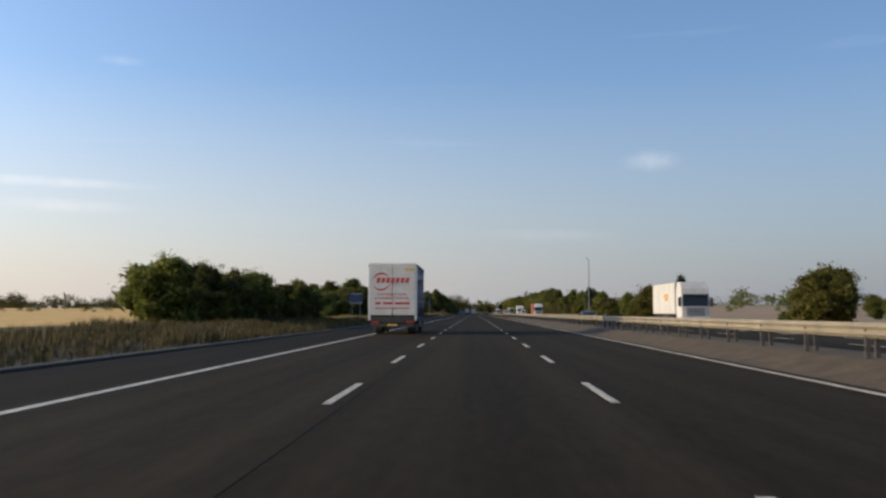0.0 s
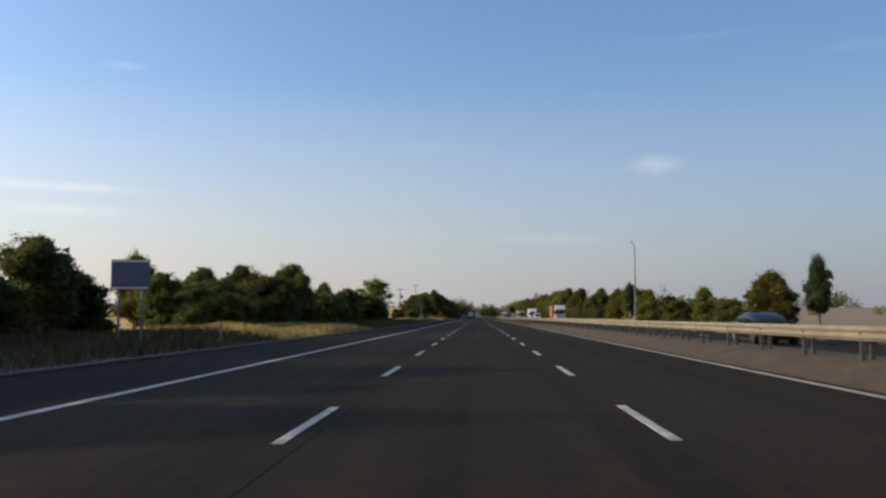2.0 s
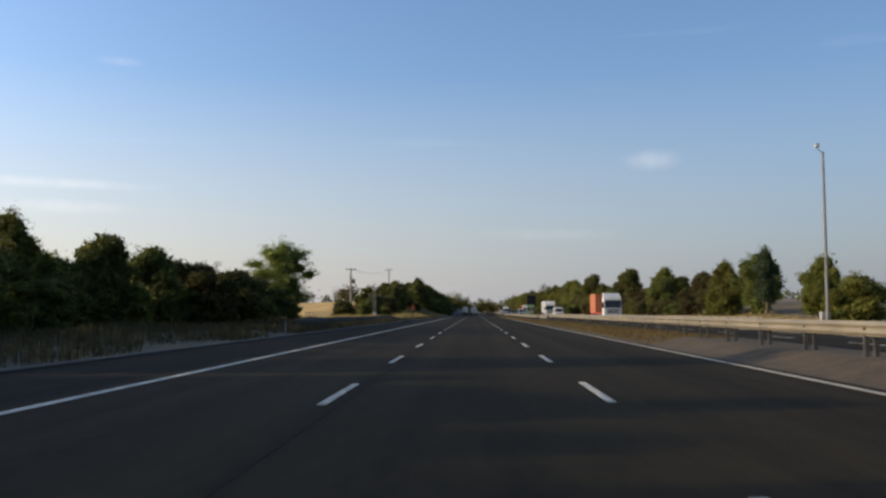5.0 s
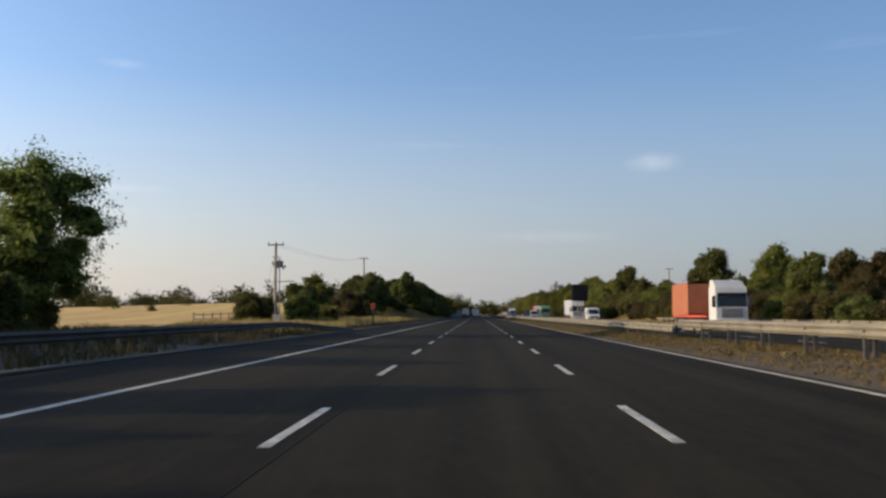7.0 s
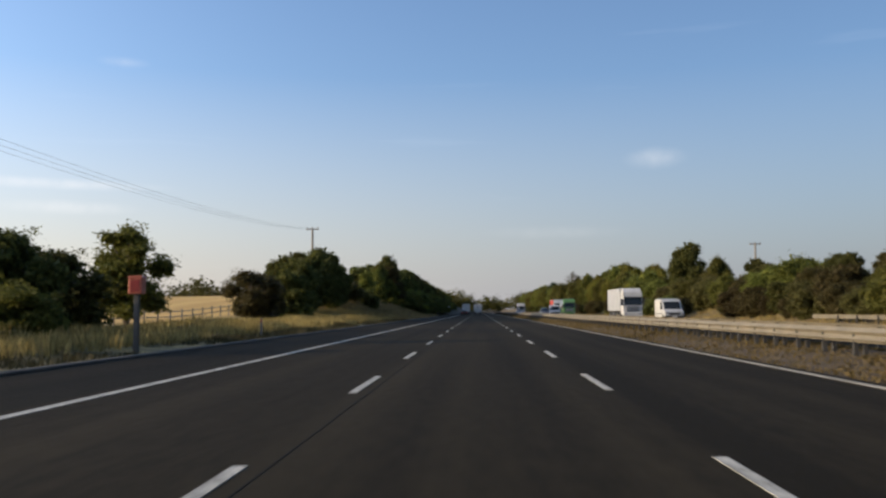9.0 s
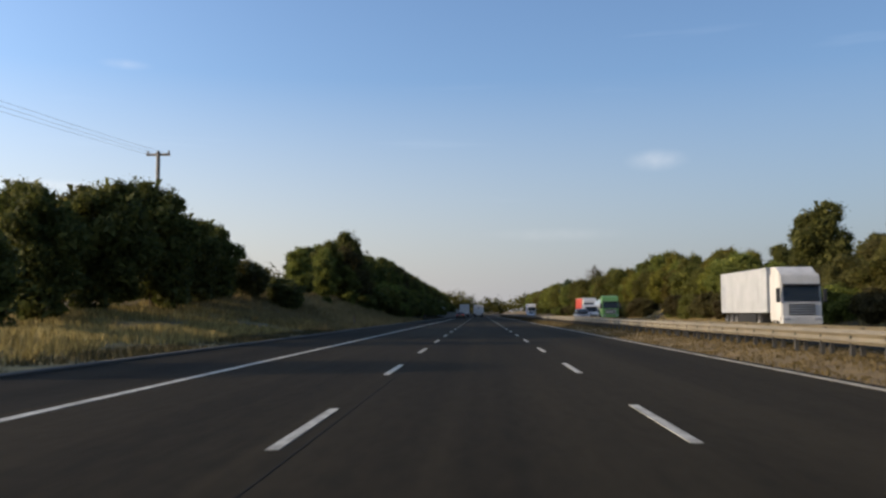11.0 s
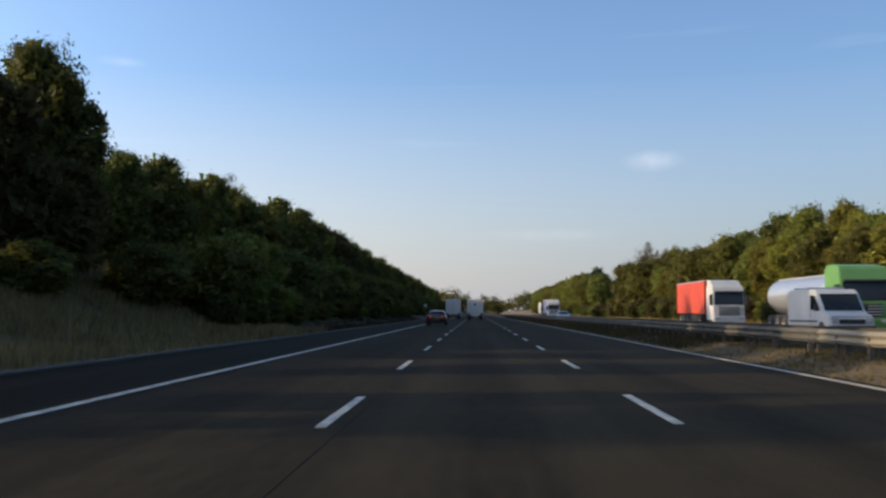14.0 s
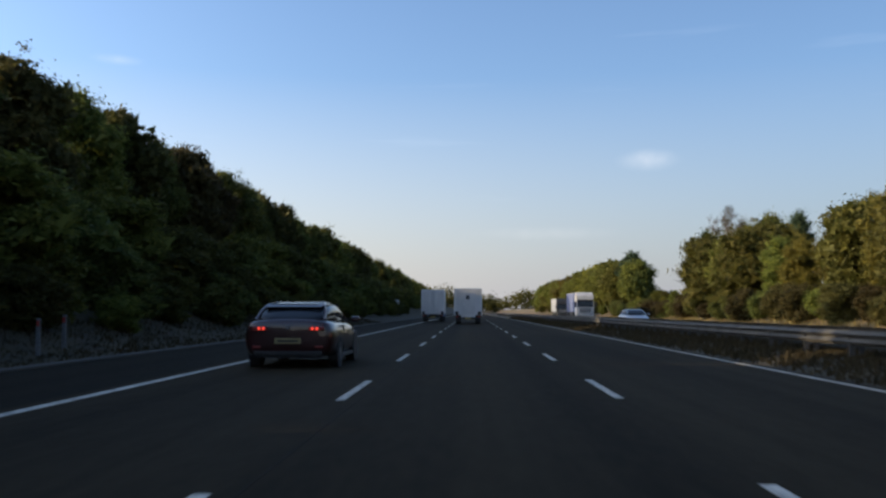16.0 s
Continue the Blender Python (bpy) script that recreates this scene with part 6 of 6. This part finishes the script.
LANE3, LANE2, LANE1 = 12.4, 16.1, 19.75
WHITE_LORRY = tractor_lorry(LANE1, 79.5, M_WHITE, M_WHITE, "white articulated lorry, its side bright in the sun", h=4.0)
M_EMBLEM = surface("faded_ochre_print", (0.40, 0.22, 0.04), (0.52, 0.31, 0.08), 2.0, 0.5)
for y0, z0, w in ((-7.6, 2.62, 2.6), (-6.9, 2.30, 1.6)):
    part("emblem", prism([(y0, z0), (y0 + w * 0.8, z0), (y0 + w, z0 + 0.26), (y0 + w * 0.5, z0 + 0.42), (y0 + w * 0.15, z0 + 0.26)], 0, 1.258, 1.263), M_EMBLEM, WHITE_LORRY, "plain ochre emblem shape")
for k in range(5):
    part("marker_lamp", boxes((1.255, 1.275, -11.6 + 2.0 * k, -11.5 + 2.0 * k, 1.12, 1.18)), M_YELLOW, WHITE_LORRY)
tractor_lorry(LANE1, 270.5, M_WHITE, M_ORANGE, "white-cabbed lorry carrying a short orange freight container", "container", 15.2, 3.95, 3.4, gap=9.0)
panel_van(LANE1, 350, M_WHITE, "white panel van with a dark sloping windscreen")
tractor_lorry(LANE1, 374, M_WHITE_DIRTY, M_GREYBODY, "white-cabbed articulated lorry with a grey box trailer", "box", 13.5, 4.0)
tractor_lorry(LANE1, 453.5, M_GREEN, M_SILVER, "green-cabbed tanker lorry with a polished tank", "tank", 12.5, 3.7, 3.6)
panel_van(LANE2, 446.5, M_WHITE, "clean white panel van overtaking in the outer lane")
tractor_lorry(LANE1, 478, M_WHITE, M_BRIGHTRED, "white-cabbed articulated lorry with a bright red trailer", "box", 12.5, 3.8, 3.3)
estate_car(LANE3, 425, M_SILVERGREY, "grey estate car with roof rails in the oncoming outer lane")
hatchback(LANE3, 534, M_SILVER, "pale silver hatchback on the oncoming carriageway", oncoming(534 + 4.4, LANE3))
hatchback(LANE3, 94, M_CARRED, "dark red hatchback beside a white lorry", oncoming(94 + 4.4, LANE3))
tractor_lorry(LANE2, 594, M_WHITE_DIRTY, M_CURTAIN, "white-cabbed articulated lorry with a navy curtain-sided trailer", "box", 13.0, 3.9)
tractor_lorry(LANE1, 660, M_BLACK, M_GREYBODY, "dark-cabbed articulated lorry with a grey trailer", "box", 13.5, 4.0)
